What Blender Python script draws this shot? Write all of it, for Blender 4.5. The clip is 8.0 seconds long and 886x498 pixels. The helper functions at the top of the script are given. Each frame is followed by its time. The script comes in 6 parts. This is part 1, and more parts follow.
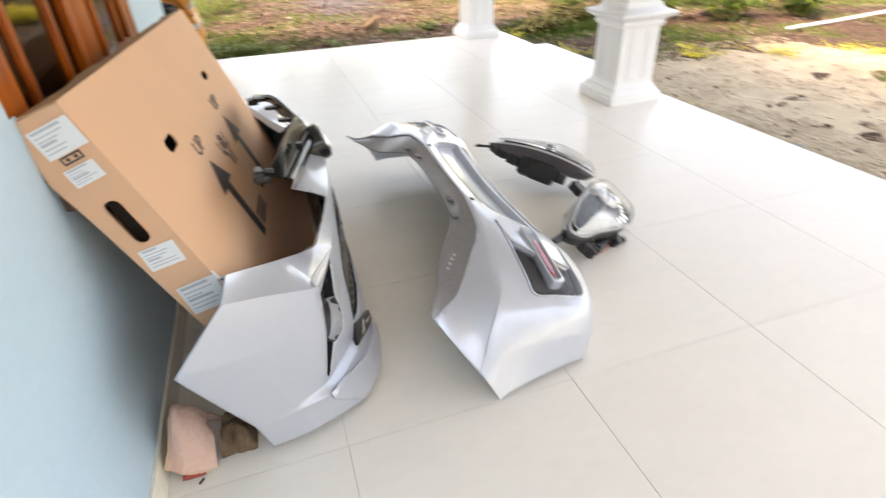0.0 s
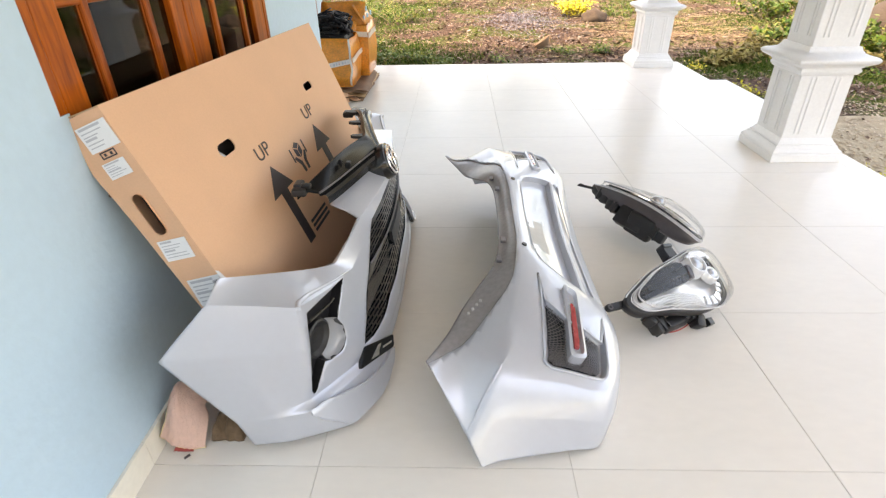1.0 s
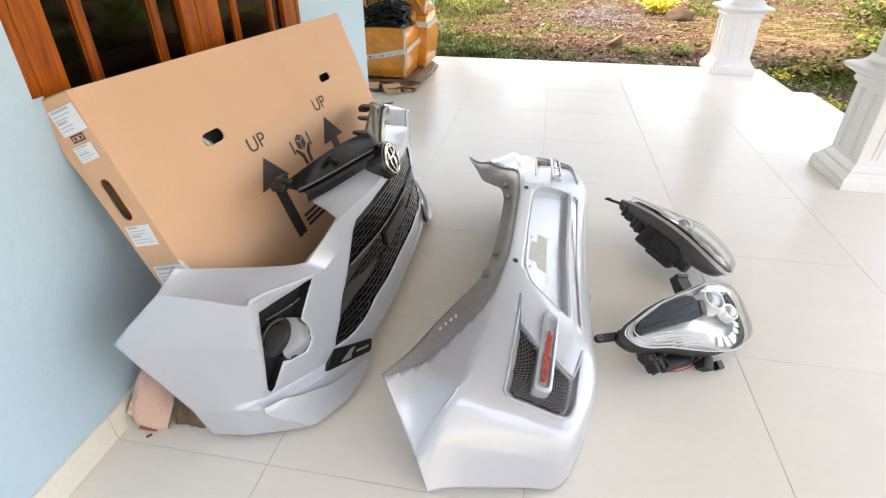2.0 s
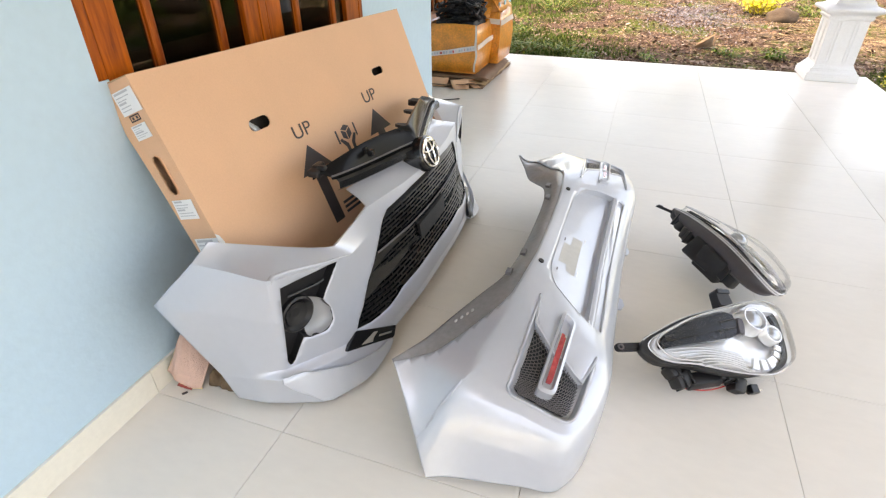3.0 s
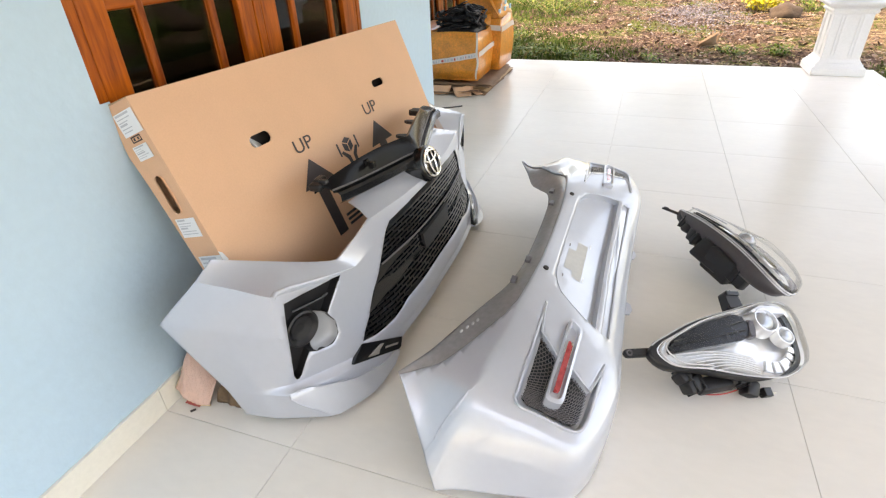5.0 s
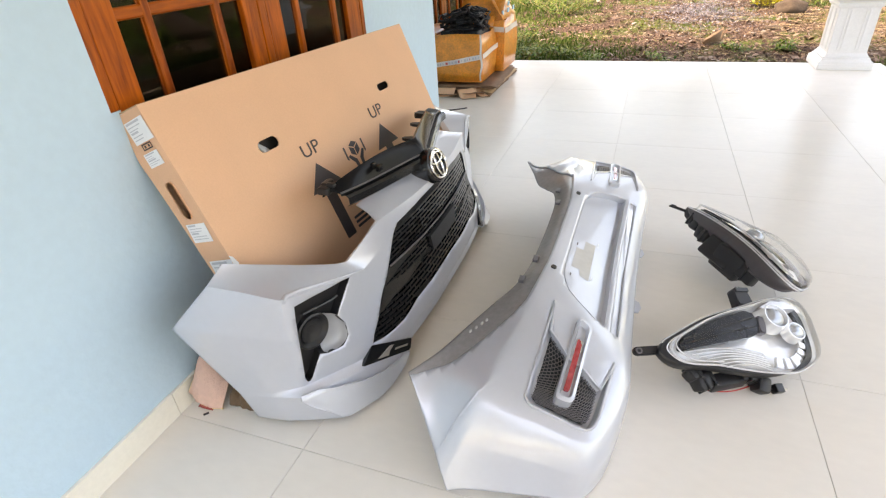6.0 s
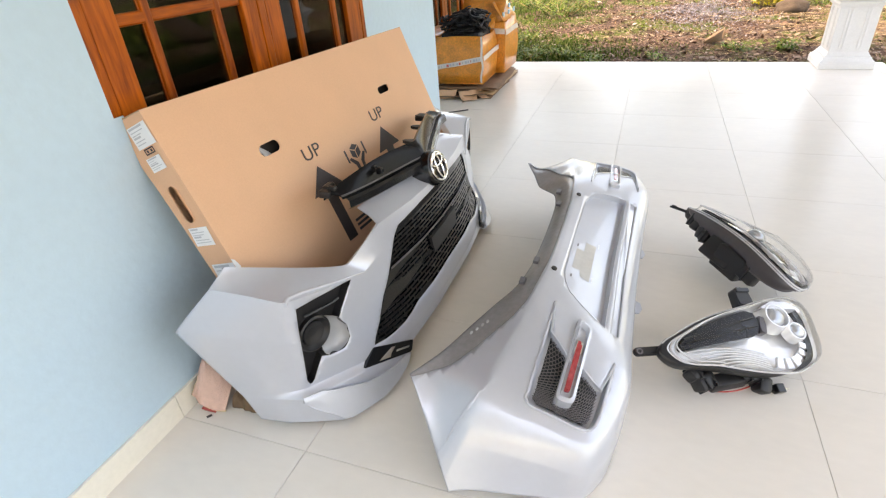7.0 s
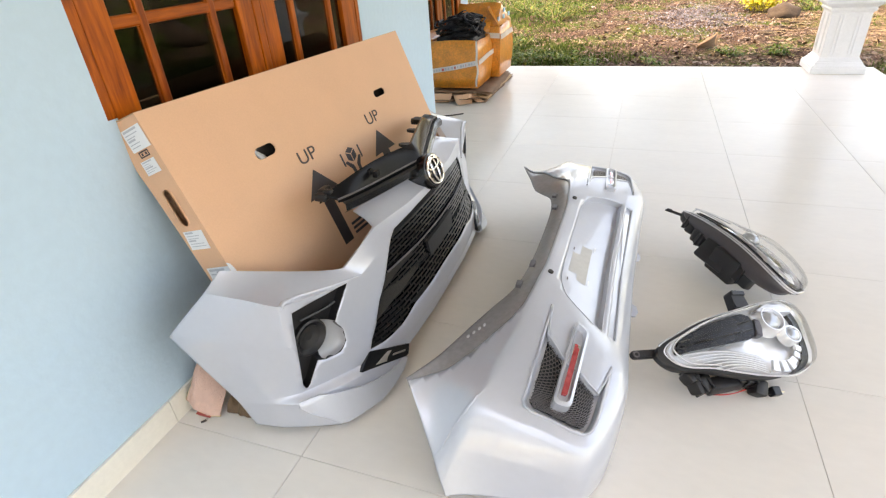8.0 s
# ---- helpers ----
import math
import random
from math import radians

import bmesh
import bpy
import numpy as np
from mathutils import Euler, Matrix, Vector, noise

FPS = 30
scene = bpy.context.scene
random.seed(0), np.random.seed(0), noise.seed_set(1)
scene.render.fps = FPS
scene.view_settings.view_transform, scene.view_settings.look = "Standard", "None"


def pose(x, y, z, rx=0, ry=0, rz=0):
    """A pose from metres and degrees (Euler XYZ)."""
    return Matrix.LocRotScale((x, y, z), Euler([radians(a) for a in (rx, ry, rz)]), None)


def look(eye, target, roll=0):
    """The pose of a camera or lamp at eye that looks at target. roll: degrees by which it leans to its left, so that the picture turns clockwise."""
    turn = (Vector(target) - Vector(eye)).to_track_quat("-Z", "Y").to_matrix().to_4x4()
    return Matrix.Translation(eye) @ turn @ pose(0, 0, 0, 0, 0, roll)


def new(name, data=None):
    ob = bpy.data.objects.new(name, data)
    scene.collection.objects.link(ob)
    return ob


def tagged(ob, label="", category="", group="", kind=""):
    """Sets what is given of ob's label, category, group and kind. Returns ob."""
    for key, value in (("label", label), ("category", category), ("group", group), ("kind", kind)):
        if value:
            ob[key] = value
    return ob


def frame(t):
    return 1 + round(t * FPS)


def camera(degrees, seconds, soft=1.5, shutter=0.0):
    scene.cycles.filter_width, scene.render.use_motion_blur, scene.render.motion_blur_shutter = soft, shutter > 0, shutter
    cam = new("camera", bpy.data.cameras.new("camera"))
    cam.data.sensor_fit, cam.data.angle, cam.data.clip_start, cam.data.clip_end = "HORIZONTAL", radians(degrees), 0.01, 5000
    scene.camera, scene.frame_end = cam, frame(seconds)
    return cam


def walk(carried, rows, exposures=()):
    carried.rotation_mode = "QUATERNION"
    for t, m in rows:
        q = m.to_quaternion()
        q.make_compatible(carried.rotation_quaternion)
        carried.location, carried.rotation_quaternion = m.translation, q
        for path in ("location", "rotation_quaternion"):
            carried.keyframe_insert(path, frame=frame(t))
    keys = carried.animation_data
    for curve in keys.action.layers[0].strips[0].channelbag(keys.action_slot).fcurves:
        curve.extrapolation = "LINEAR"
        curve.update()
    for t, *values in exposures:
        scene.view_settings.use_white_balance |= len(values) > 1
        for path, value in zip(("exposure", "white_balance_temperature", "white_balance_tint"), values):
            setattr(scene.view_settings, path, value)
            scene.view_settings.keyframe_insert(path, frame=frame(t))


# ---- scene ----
cam = camera(80.6, 8.0, soft=1.25, shutter=0.3)
PATH = [
    (0, (0.52, -1.114, 1.394), (1.037, 0.496, 0.326), -2.2),
    (0.2, (0.649, -1.12, 1.398), (0.878, 0.581, 0.371), -1.8),
    (0.5, (0.813, -1.128, 1.42), (0.822, 0.58, 0.379), 0.3),
    (0.7, (0.902, -1.12, 1.429), (0.878, 0.605, 0.418), -1.4),
    (0.9, (0.959, -1.093, 1.423), (0.913, 0.626, 0.4), -1.5),
    (1, (0.986, -1.067, 1.429), (0.926, 0.655, 0.413), -1.1),
    (1.2, (1.041, -1.017, 1.43), (0.979, 0.693, 0.393), 1.4),
    (2.3, (1.35, -0.925, 1.449), (0.944, 0.727, 0.398), 0.1),
    (2.5, (1.392, -0.92, 1.452), (0.931, 0.707, 0.385), 0.9),
    (3, (1.446, -0.921, 1.446), (0.873, 0.681, 0.394), -0.3),
    (3.5, (1.459, -0.91, 1.448), (0.861, 0.687, 0.404), -1.2),
    (4, (1.461, -0.899, 1.447), (0.856, 0.697, 0.405), -2.0),
    (4.5, (1.461, -0.898, 1.452), (0.857, 0.704, 0.418), -2.3),
    (6, (1.462, -0.913, 1.454), (0.826, 0.684, 0.433), -4.0),
    (6.5, (1.467, -0.914, 1.459), (0.825, 0.686, 0.446), -4.8),
    (7, (1.472, -0.917, 1.46), (0.825, 0.68, 0.444), -4.5),
    (7.5, (1.458, -0.917, 1.458), (0.825, 0.683, 0.439), -4.2),
    (8, (1.465, -0.916, 1.457), (0.835, 0.695, 0.452), -4.2),
]
walk(cam, [(t, look(eye, target, roll)) for t, eye, target, roll in PATH], [(0.0, 2.98, 10400, 18), (8.0, 2.98, 10400, 18)])

# ---- light ----
world = bpy.data.worlds.new("world")
scene.world = world
world.use_nodes = True
wn = world.node_tree
sky = wn.nodes.new("ShaderNodeTexSky")
sky.sky_type = "NISHITA"
sky.sun_disc = False
sky.sun_elevation = radians(60)
sky.sun_rotation = radians(-108)
sky.dust_density = 2.5
wn.nodes["Background"].inputs["Strength"].default_value = 0.15
wn.links.new(sky.outputs[0], wn.nodes["Background"].inputs["Color"])
sun = new("sun", bpy.data.lights.new("sun", "SUN"))
sun.data.energy, sun.data.angle, sun.data.color = 0.55, radians(6.0), (1.0, 0.97, 0.92)
AZ, EL = radians(-108), radians(60)
sun_from = Vector((math.sin(AZ) * math.cos(EL), math.cos(AZ) * math.cos(EL), math.sin(EL)))
sun.matrix_world = look(sun_from * 30, (0, 0, 0))

# ---- materials ----
def node_mat(name):
    m = bpy.data.materials.new(name)
    m.use_nodes = True
    return m, m.node_tree, m.node_tree.nodes["Principled BSDF"]


def wire(nt, a, b):
    nt.links.new(a, b)


def paint(name, color, rough=0.5, metal=0.0, vary=0.08, scale=6.0, bump=0.0, bscale=80.0, coat=0.0, random=0.0, fine=60.0, stretch=(1, 1, 1), second=None, mix=0.5):
    """A surface of one colour with large and small mottling, worn gloss and fine relief, in metres."""
    m, nt, b = node_mat(name)
    N = nt.nodes
    co = N.new("ShaderNodeTexCoord")
    mp = N.new("ShaderNodeMapping")
    mp.inputs["Scale"].default_value = stretch
    wire(nt, co.outputs["Object"], mp.inputs["Vector"])
    n1, n2 = N.new("ShaderNodeTexNoise"), N.new("ShaderNodeTexNoise")
    for n, sc, det in ((n1, scale, 4.0), (n2, fine, 3.0)):
        n.inputs["Scale"].default_value, n.inputs["Detail"].default_value = sc, det
        wire(nt, mp.outputs[0], n.inputs["Vector"])
    add = N.new("ShaderNodeMath")
    add.operation = "ADD"
    wire(nt, n1.outputs["Fac"], add.inputs[0])
    wire(nt, n2.outputs["Fac"], add.inputs[1])
    last = add.outputs[0]
    if random:
        info, sc = N.new("ShaderNodeObjectInfo"), N.new("ShaderNodeMath")
        sc.operation, sc.inputs[1].default_value, sc.inputs[2].default_value = "MULTIPLY_ADD", random * 2, -random
        wire(nt, info.outputs["Random"], sc.inputs[0])
        add2 = N.new("ShaderNodeMath")
        wire(nt, last, add2.inputs[0])
        wire(nt, sc.outputs[0], add2.inputs[1])
        last = add2.outputs[0]
    ramp = N.new("ShaderNodeMapRange")
    ramp.inputs["From Min"].default_value, ramp.inputs["From Max"].default_value = 0.6, 1.4
    wire(nt, last, ramp.inputs["Value"])
    mixn = N.new("ShaderNodeMix")
    mixn.data_type = "RGBA"
    lo = [c * (1 - vary) for c in color]
    hi = [min(1.0, c * (1 + vary)) for c in color] if second is None else list(second)
    mixn.inputs[6].default_value, mixn.inputs[7].default_value = (*lo, 1), (*hi, 1)
    wire(nt, ramp.outputs[0], mixn.inputs[0])
    wire(nt, mixn.outputs[2], b.inputs["Base Color"])
    rr = N.new("ShaderNodeMapRange")
    rr.inputs["To Min"].default_value, rr.inputs["To Max"].default_value = max(rough - 0.06, 0.01), min(rough + 0.06, 1)
    wire(nt, n1.outputs["Fac"], rr.inputs["Value"])
    wire(nt, rr.outputs[0], b.inputs["Roughness"])
    b.inputs["Metallic"].default_value = metal
    b.inputs["Coat Weight"].default_value = coat
    b.inputs["Coat Roughness"].default_value = 0.06
    if bump:
        n3, bp = N.new("ShaderNodeTexNoise"), N.new("ShaderNodeBump")
        n3.inputs["Scale"].default_value, n3.inputs["Detail"].default_value = bscale, 5.0
        wire(nt, mp.outputs[0], n3.inputs["Vector"])
        bp.inputs["Strength"].default_value, bp.inputs["Distance"].default_value = bump, 0.01
        wire(nt, n3.outputs["Fac"], bp.inputs["Height"])
        wire(nt, bp.outputs[0], b.inputs["Normal"])
    return m


def clear(name, tint=(1, 1, 1), gloss=1.5, most=1.0):
    """Thin clear plastic or glass: see-through, with a mirror gloss that grows at grazing angles."""
    m, nt, b = node_mat(name)
    N = nt.nodes
    N.remove(b)
    tr, gl, fr, mx = N.new("ShaderNodeBsdfTransparent"), N.new("ShaderNodeBsdfGlossy"), N.new("ShaderNodeFresnel"), N.new("ShaderNodeMixShader")
    tr.inputs["Color"].default_value = (*tint, 1)
    gl.inputs["Roughness"].default_value = 0.03
    fr.inputs["IOR"].default_value = gloss
    cap = N.new("ShaderNodeMath")
    cap.operation, cap.inputs[1].default_value = "MULTIPLY", most
    wire(nt, fr.outputs[0], cap.inputs[0])
    wire(nt, cap.outputs[0], mx.inputs[0])
    wire(nt, tr.outputs[0], mx.inputs[1])
    wire(nt, gl.outputs[0], mx.inputs[2])
    wire(nt, mx.outputs[0], N["Material Output"].inputs["Surface"])
    return m


def wood_mat(name, dark, light, along="Z"):
    m, nt, b = node_mat(name)
    N = nt.nodes
    co, mp = N.new("ShaderNodeTexCoord"), N.new("ShaderNodeMapping")
    mp.inputs["Scale"].default_value = (14, 14, 1.6) if along == "Z" else (14, 1.6, 14)
    wire(nt, co.outputs["Object"], mp.inputs["Vector"])
    n1, n2 = N.new("ShaderNodeTexNoise"), N.new("ShaderNodeTexNoise")
    n1.inputs["Scale"].default_value, n1.inputs["Detail"].default_value, n1.inputs["Distortion"].default_value = 1.6, 6, 1.2
    n2.inputs["Scale"].default_value, n2.inputs["Detail"].default_value = 9, 4
    wire(nt, mp.outputs[0], n1.inputs["Vector"])
    wire(nt, mp.outputs[0], n2.inputs["Vector"])
    av = N.new("ShaderNodeMath")
    av.operation, av.inputs[1].default_value, av.inputs[2].default_value = "MULTIPLY_ADD", 0.45, 0.0
    wire(nt, n2.outputs["Fac"], av.inputs[0])
    sm = N.new("ShaderNodeMath")
    wire(nt, n1.outputs["Fac"], sm.inputs[0])
    wire(nt, av.outputs[0], sm.inputs[1])
    mr = N.new("ShaderNodeMapRange")
    mr.inputs["From Min"].default_value, mr.inputs["From Max"].default_value = 0.5, 0.95
    wire(nt, sm.outputs[0], mr.inputs["Value"])
    mx = N.new("ShaderNodeMix")
    mx.data_type = "RGBA"
    mx.inputs[6].default_value, mx.inputs[7].default_value = (*dark, 1), (*light, 1)
    wire(nt, mr.outputs[0], mx.inputs[0])
    wire(nt, mx.outputs[2], b.inputs["Base Color"])
    b.inputs["Roughness"].default_value = 0.32
    b.inputs["Coat Weight"].default_value = 0.15
    b.inputs["Specular IOR Level"].default_value = 0.3
    b.inputs["Coat Roughness"].default_value = 0.15
    bp = N.new("ShaderNodeBump")
    bp.inputs["Strength"].default_value, bp.inputs["Distance"].default_value = 0.15, 0.003
    wire(nt, sm.outputs[0], bp.inputs["Height"])
    wire(nt, bp.outputs[0], b.inputs["Normal"])
    return m


def ground_mat():
    """Soil and leaf mould, with moss and thin grass in patches of their own shape."""
    m, nt, b = node_mat("ground")
    N = nt.nodes
    co = N.new("ShaderNodeTexCoord")

    def noise_at(scale, detail):
        n = N.new("ShaderNodeTexNoise")
        n.inputs["Scale"].default_value, n.inputs["Detail"].default_value = scale, detail
        wire(nt, co.outputs["Object"], n.inputs["Vector"])
        return n.outputs["Fac"]

    def mixed(fac, a, c, lo, hi):
        mr, mx = N.new("ShaderNodeMapRange"), N.new("ShaderNodeMix")
        mr.inputs["From Min"].default_value, mr.inputs["From Max"].default_value = lo, hi
        mx.data_type = "RGBA"
        wire(nt, fac, mr.inputs["Value"])
        wire(nt, mr.outputs[0], mx.inputs[0])
        for i, v in ((6, a), (7, c)):
            if isinstance(v, tuple):
                mx.inputs[i].default_value = (*v, 1)
            else:
                wire(nt, v, mx.inputs[i])
        return mx.outputs[2]

    soil = mixed(noise_at(26, 6), (0.022, 0.012, 0.008), (0.15, 0.095, 0.07), 0.36, 0.66)
    moss = mixed(noise_at(34, 5), (0.02, 0.035, 0.006), (0.12, 0.15, 0.03), 0.35, 0.68)
    wire(nt, mixed(noise_at(0.9, 5), soil, moss, 0.47, 0.58), b.inputs["Base Color"])
    b.inputs["Roughness"].default_value = 0.9
    b.inputs["Specular IOR Level"].default_value = 0.1
    bp = N.new("ShaderNodeBump")
    bp.inputs["Strength"].default_value, bp.inputs["Distance"].default_value = 0.8, 0.04
    wire(nt, noise_at(22, 6), bp.inputs["Height"])
    wire(nt, bp.outputs[0], b.inputs["Normal"])
    return m


SILVER = paint("silver_paint", (0.545, 0.575, 0.640), 0.36, 0.32, 0.02, 2.0, coat=0.75, fine=40.0)
SILVER.node_tree.nodes["Principled BSDF"].inputs["Coat Roughness"].default_value = 0.025
FLOOR_TILE = paint("floor_tile", (0.83, 0.782, 0.718), 0.20, 0.0, 0.03, 2.5, bump=0.02, bscale=9.0, random=0.12, fine=14.0, stretch=(1, 2.2, 1))
FLOOR_TILE.node_tree.nodes["Principled BSDF"].inputs["Specular IOR Level"].default_value = 0.13
GROUT = paint("grout", (0.70, 0.63, 0.56), 0.8)
SKIRT = paint("skirting_tile", (0.82, 0.78, 0.69), 0.2, 0.0, 0.05, 3.0, random=0.1)
WALL_BLUE = paint("blue_wall_paint", (0.475, 0.65, 0.77), 0.55, 0.0, 0.04, 1.4, bump=0.12, bscale=45.0, fine=30.0)
WHITE = paint("white_paint", (0.80, 0.81, 0.82), 0.45, 0.0, 0.05, 4.0, bump=0.15, bscale=35.0)
CEIL = paint("ceiling_paint", (0.80, 0.80, 0.78), 0.7)
DARKROOM = paint("room_wall", (0.25, 0.25, 0.25), 0.8)
WOOD = wood_mat("varnished_wood", (0.19, 0.027, 0.002), (0.55, 0.118, 0.008))
WOOD_H = wood_mat("varnished_rail_wood", (0.19, 0.027, 0.002), (0.55, 0.118, 0.008), "Y")
WOOD_DARK = paint("dark_sill", (0.10, 0.05, 0.035), 0.5)
GLASS = clear("window_glass", (0.35, 0.37, 0.36), 1.45)
LENS = clear("lamp_lens", (0.985, 0.99, 0.99), 1.35, 0.4)
CARD = paint("cardboard", (0.73, 0.425, 0.27), 0.72, 0.0, 0.05, 5.0, bump=0.05, bscale=120.0, fine=180.0)
CARD_EDGE = paint("cardboard_edge", (0.47, 0.30, 0.17), 0.8, 0.0, 0.1, 20.0)
CARD_OLD = paint("old_cardboard", (0.74, 0.26, 0.038), 0.35, 0.0, 0.34, 9.0, bump=0.5, bscale=16.0, coat=0.4)
CARD_FLAT = paint("flattened_cardboard", (0.20, 0.11, 0.065), 0.8, 0.0, 0.25, 8.0)
INK = paint("print_ink", (0.055, 0.04, 0.04), 0.6)
PAPER = paint("label_paper", (0.76, 0.78, 0.80), 0.6, 0.0, 0.04)
PAPER_GREY = paint("label_print", (0.46, 0.48, 0.52), 0.6)
BLACK = paint("black_plastic", (0.009, 0.009, 0.010), 0.28, 0.0, 0.2, 8.0)
BLACK_GLOSS = paint("gloss_black_plastic", (0.007, 0.007, 0.008), 0.16, 0.0, 0.2, 8.0, coat=0.15)
BLACK_MATT = paint("matt_black_plastic", (0.012, 0.0115, 0.013), 0.45, 0.0, 0.2, 9.0, bump=0.05, bscale=300.0)
GREY_PLASTIC = paint("grey_plastic", (0.12, 0.11, 0.12), 0.45, 0.0, 0.15, 9.0)
GREY_MESH = paint("grey_mesh", (0.13, 0.125, 0.135), 0.35, 0.1, 0.1)
SOCKET = paint("socket_silver", (0.37, 0.38, 0.40), 0.5, 0.3, 0.03)
INNER = paint("bumper_inside", (0.27, 0.255, 0.26), 0.25, 0.0, 0.15, 6.0)
CHROME = paint("chrome", (0.86, 0.87, 0.89), 0.09, 1.0, 0.02)
RED = paint("red_reflector", (0.40, 0.010, 0.018), 0.12, 0.0, 0.35, 45.0, coat=1.0, second=(0.62, 0.09, 0.10))
REDWIRE = paint("red_wire", (0.6, 0.03, 0.02), 0.4)
PINK = paint("pink_towel", (0.72, 0.47, 0.39), 0.95, 0.0, 0.08, 8.0, bump=0.5, bscale=260.0)
YELLOW_HEM = paint("cream_hem", (0.80, 0.62, 0.33), 0.95)
REDCLOTH = paint("red_cloth", (0.38, 0.07, 0.06), 0.9)
BROWN = paint("brown_cloth", (0.16, 0.10, 0.06), 0.9, 0.0, 0.3, 12.0, bump=0.6, bscale=60.0)
CABLE = paint("cable_black", (0.007, 0.007, 0.009), 0.5)
CABLE.node_tree.nodes["Principled BSDF"].inputs["Specular IOR Level"].default_value = 0.3
TAPE = paint("parcel_tape", (0.72, 0.66, 0.62), 0.3, coat=0.5)
TAPERED = paint("tape_print", (0.60, 0.10, 0.08), 0.4)
BLUEPRINT = paint("blue_print", (0.25, 0.52, 0.68), 0.5)
DRYLEAF = paint("dry_leaf", (0.27, 0.18, 0.12), 0.8, 0.0, 0.3, 14.0)
BEZEL = paint("bezel_grey", (0.70, 0.69, 0.70), 0.25, 0.4)
# grey that stands for lit floor seen through the plate opening
LIT_FLOOR_GREY = paint("lit_floor_grey", (0.50, 0.49, 0.47), 0.5)
BEZEL_DARK = paint("smoky_bezel", (0.26, 0.25, 0.28), 0.22, 0.4)
BRIGHT = paint("bright_reflector", (0.95, 0.95, 0.96), 0.20, 0.45, 0.02)
GREY_SIDE = paint("grey_side", (0.075, 0.066, 0.072), 0.35, 0.0, 0.1, 10.0)
COVER = paint("cover_plastic", (0.008, 0.0075, 0.008), 0.24, 0.0, 0.2, 9.0)
COVER.node_tree.nodes["Principled BSDF"].inputs["Specular IOR Level"].default_value = 0.14
# near-black colour that stands for shade inside the cardboard carton
INNER_SHADE = paint("carton_inner_shade", (0.035, 0.028, 0.025), 0.5)
CLEAR_EDGE = paint("milky_plastic", (0.62, 0.62, 0.64), 0.2, 0.0, 0.1, 30.0, coat=0.6)
PROJECTOR = paint("projector_glass", (0.45, 0.47, 0.50), 0.06, 0.5, 0.05, 20.0, coat=1.0)
GROUND = ground_mat()


# ---- curved sheets: rows of control points, read at (s along, h across) ----
def spline(points, s, tight):
    """A point at s (0 .. n-1) of a smooth line through points; tight 0 is round, 1 is straight."""
    n = len(points)
    i = min(max(int(math.floor(s)), 0), n - 2)
    f = min(max(s - i, 0.0), 1.0)
    p1, p2 = points[i], points[i + 1]
    p0 = points[i - 1] if i > 0 else p1 - (p2 - p1)
    p3 = points[i + 2] if i + 2 < n else p2 + (p2 - p1)
    k = 0.5 * (1 - tight)
    m1, m2 = k * (p2 - p0), k * (p3 - p1)
    if tight > 0:
        m1, m2 = m1 + tight * (p2 - p1), m2 + tight * (p2 - p1)
    a, b = f * f, f * f * f
    return (2 * b - 3 * a + 1) * p1 + (b - 2 * a + f) * m1 + (3 * a - 2 * b) * p2 + (b - a) * m2


class Sheet:
    """A curved skin through rows of control points; h counts the rows, s the points of a row."""

    def __init__(self, rows, tight, cross):
        self.rows = [[np.array(p, float) for p in row] for row in rows]
        self.tight, self.cross = tight, cross
        self.smax, self.hmax = len(rows[0]) - 1, len(rows) - 1

    def flat(self, s, h):
        i = min(max(int(math.floor(h)), 0), self.hmax - 1)
        lo, hi = max(i - 1, 0), min(i + 2, self.hmax)
        return spline([spline(self.rows[k], s, self.tight) for k in range(lo, hi + 1)], h - lo, self.cross)

    def normal(self, s, h):
        e = 0.02
        s0, s1 = max(s - e, 0), min(s + e, self.smax)
        h0, h1 = max(h - e, 0), min(h + e, self.hmax)
        n = np.cross(self.flat(s1, h) - self.flat(s0, h), self.flat(s, h1) - self.flat(s, h0))
        return n / (np.linalg.norm(n) + 1e-9)

    def at(self, s, h, out=0.0):
        p = self.flat(s, h)
        return p + self.normal(s, h) * out if out else p


def whole(half, middle, lean=0.0, lift=0.0, tip=0.0, draw=0.0):
    """A row for both ends of a bumper from the row of one end, mirrored about y = middle; the far tip is raised and drawn in."""
    far = []
    for x, y, z in half[-2::-1]:
        d = middle - y
        w = (d / 0.9) ** 2
        far.append((x + 2 * lean * d, 2 * middle - y - draw * w, z + 2 * lift * d + tip * w))
    return list(half) + far


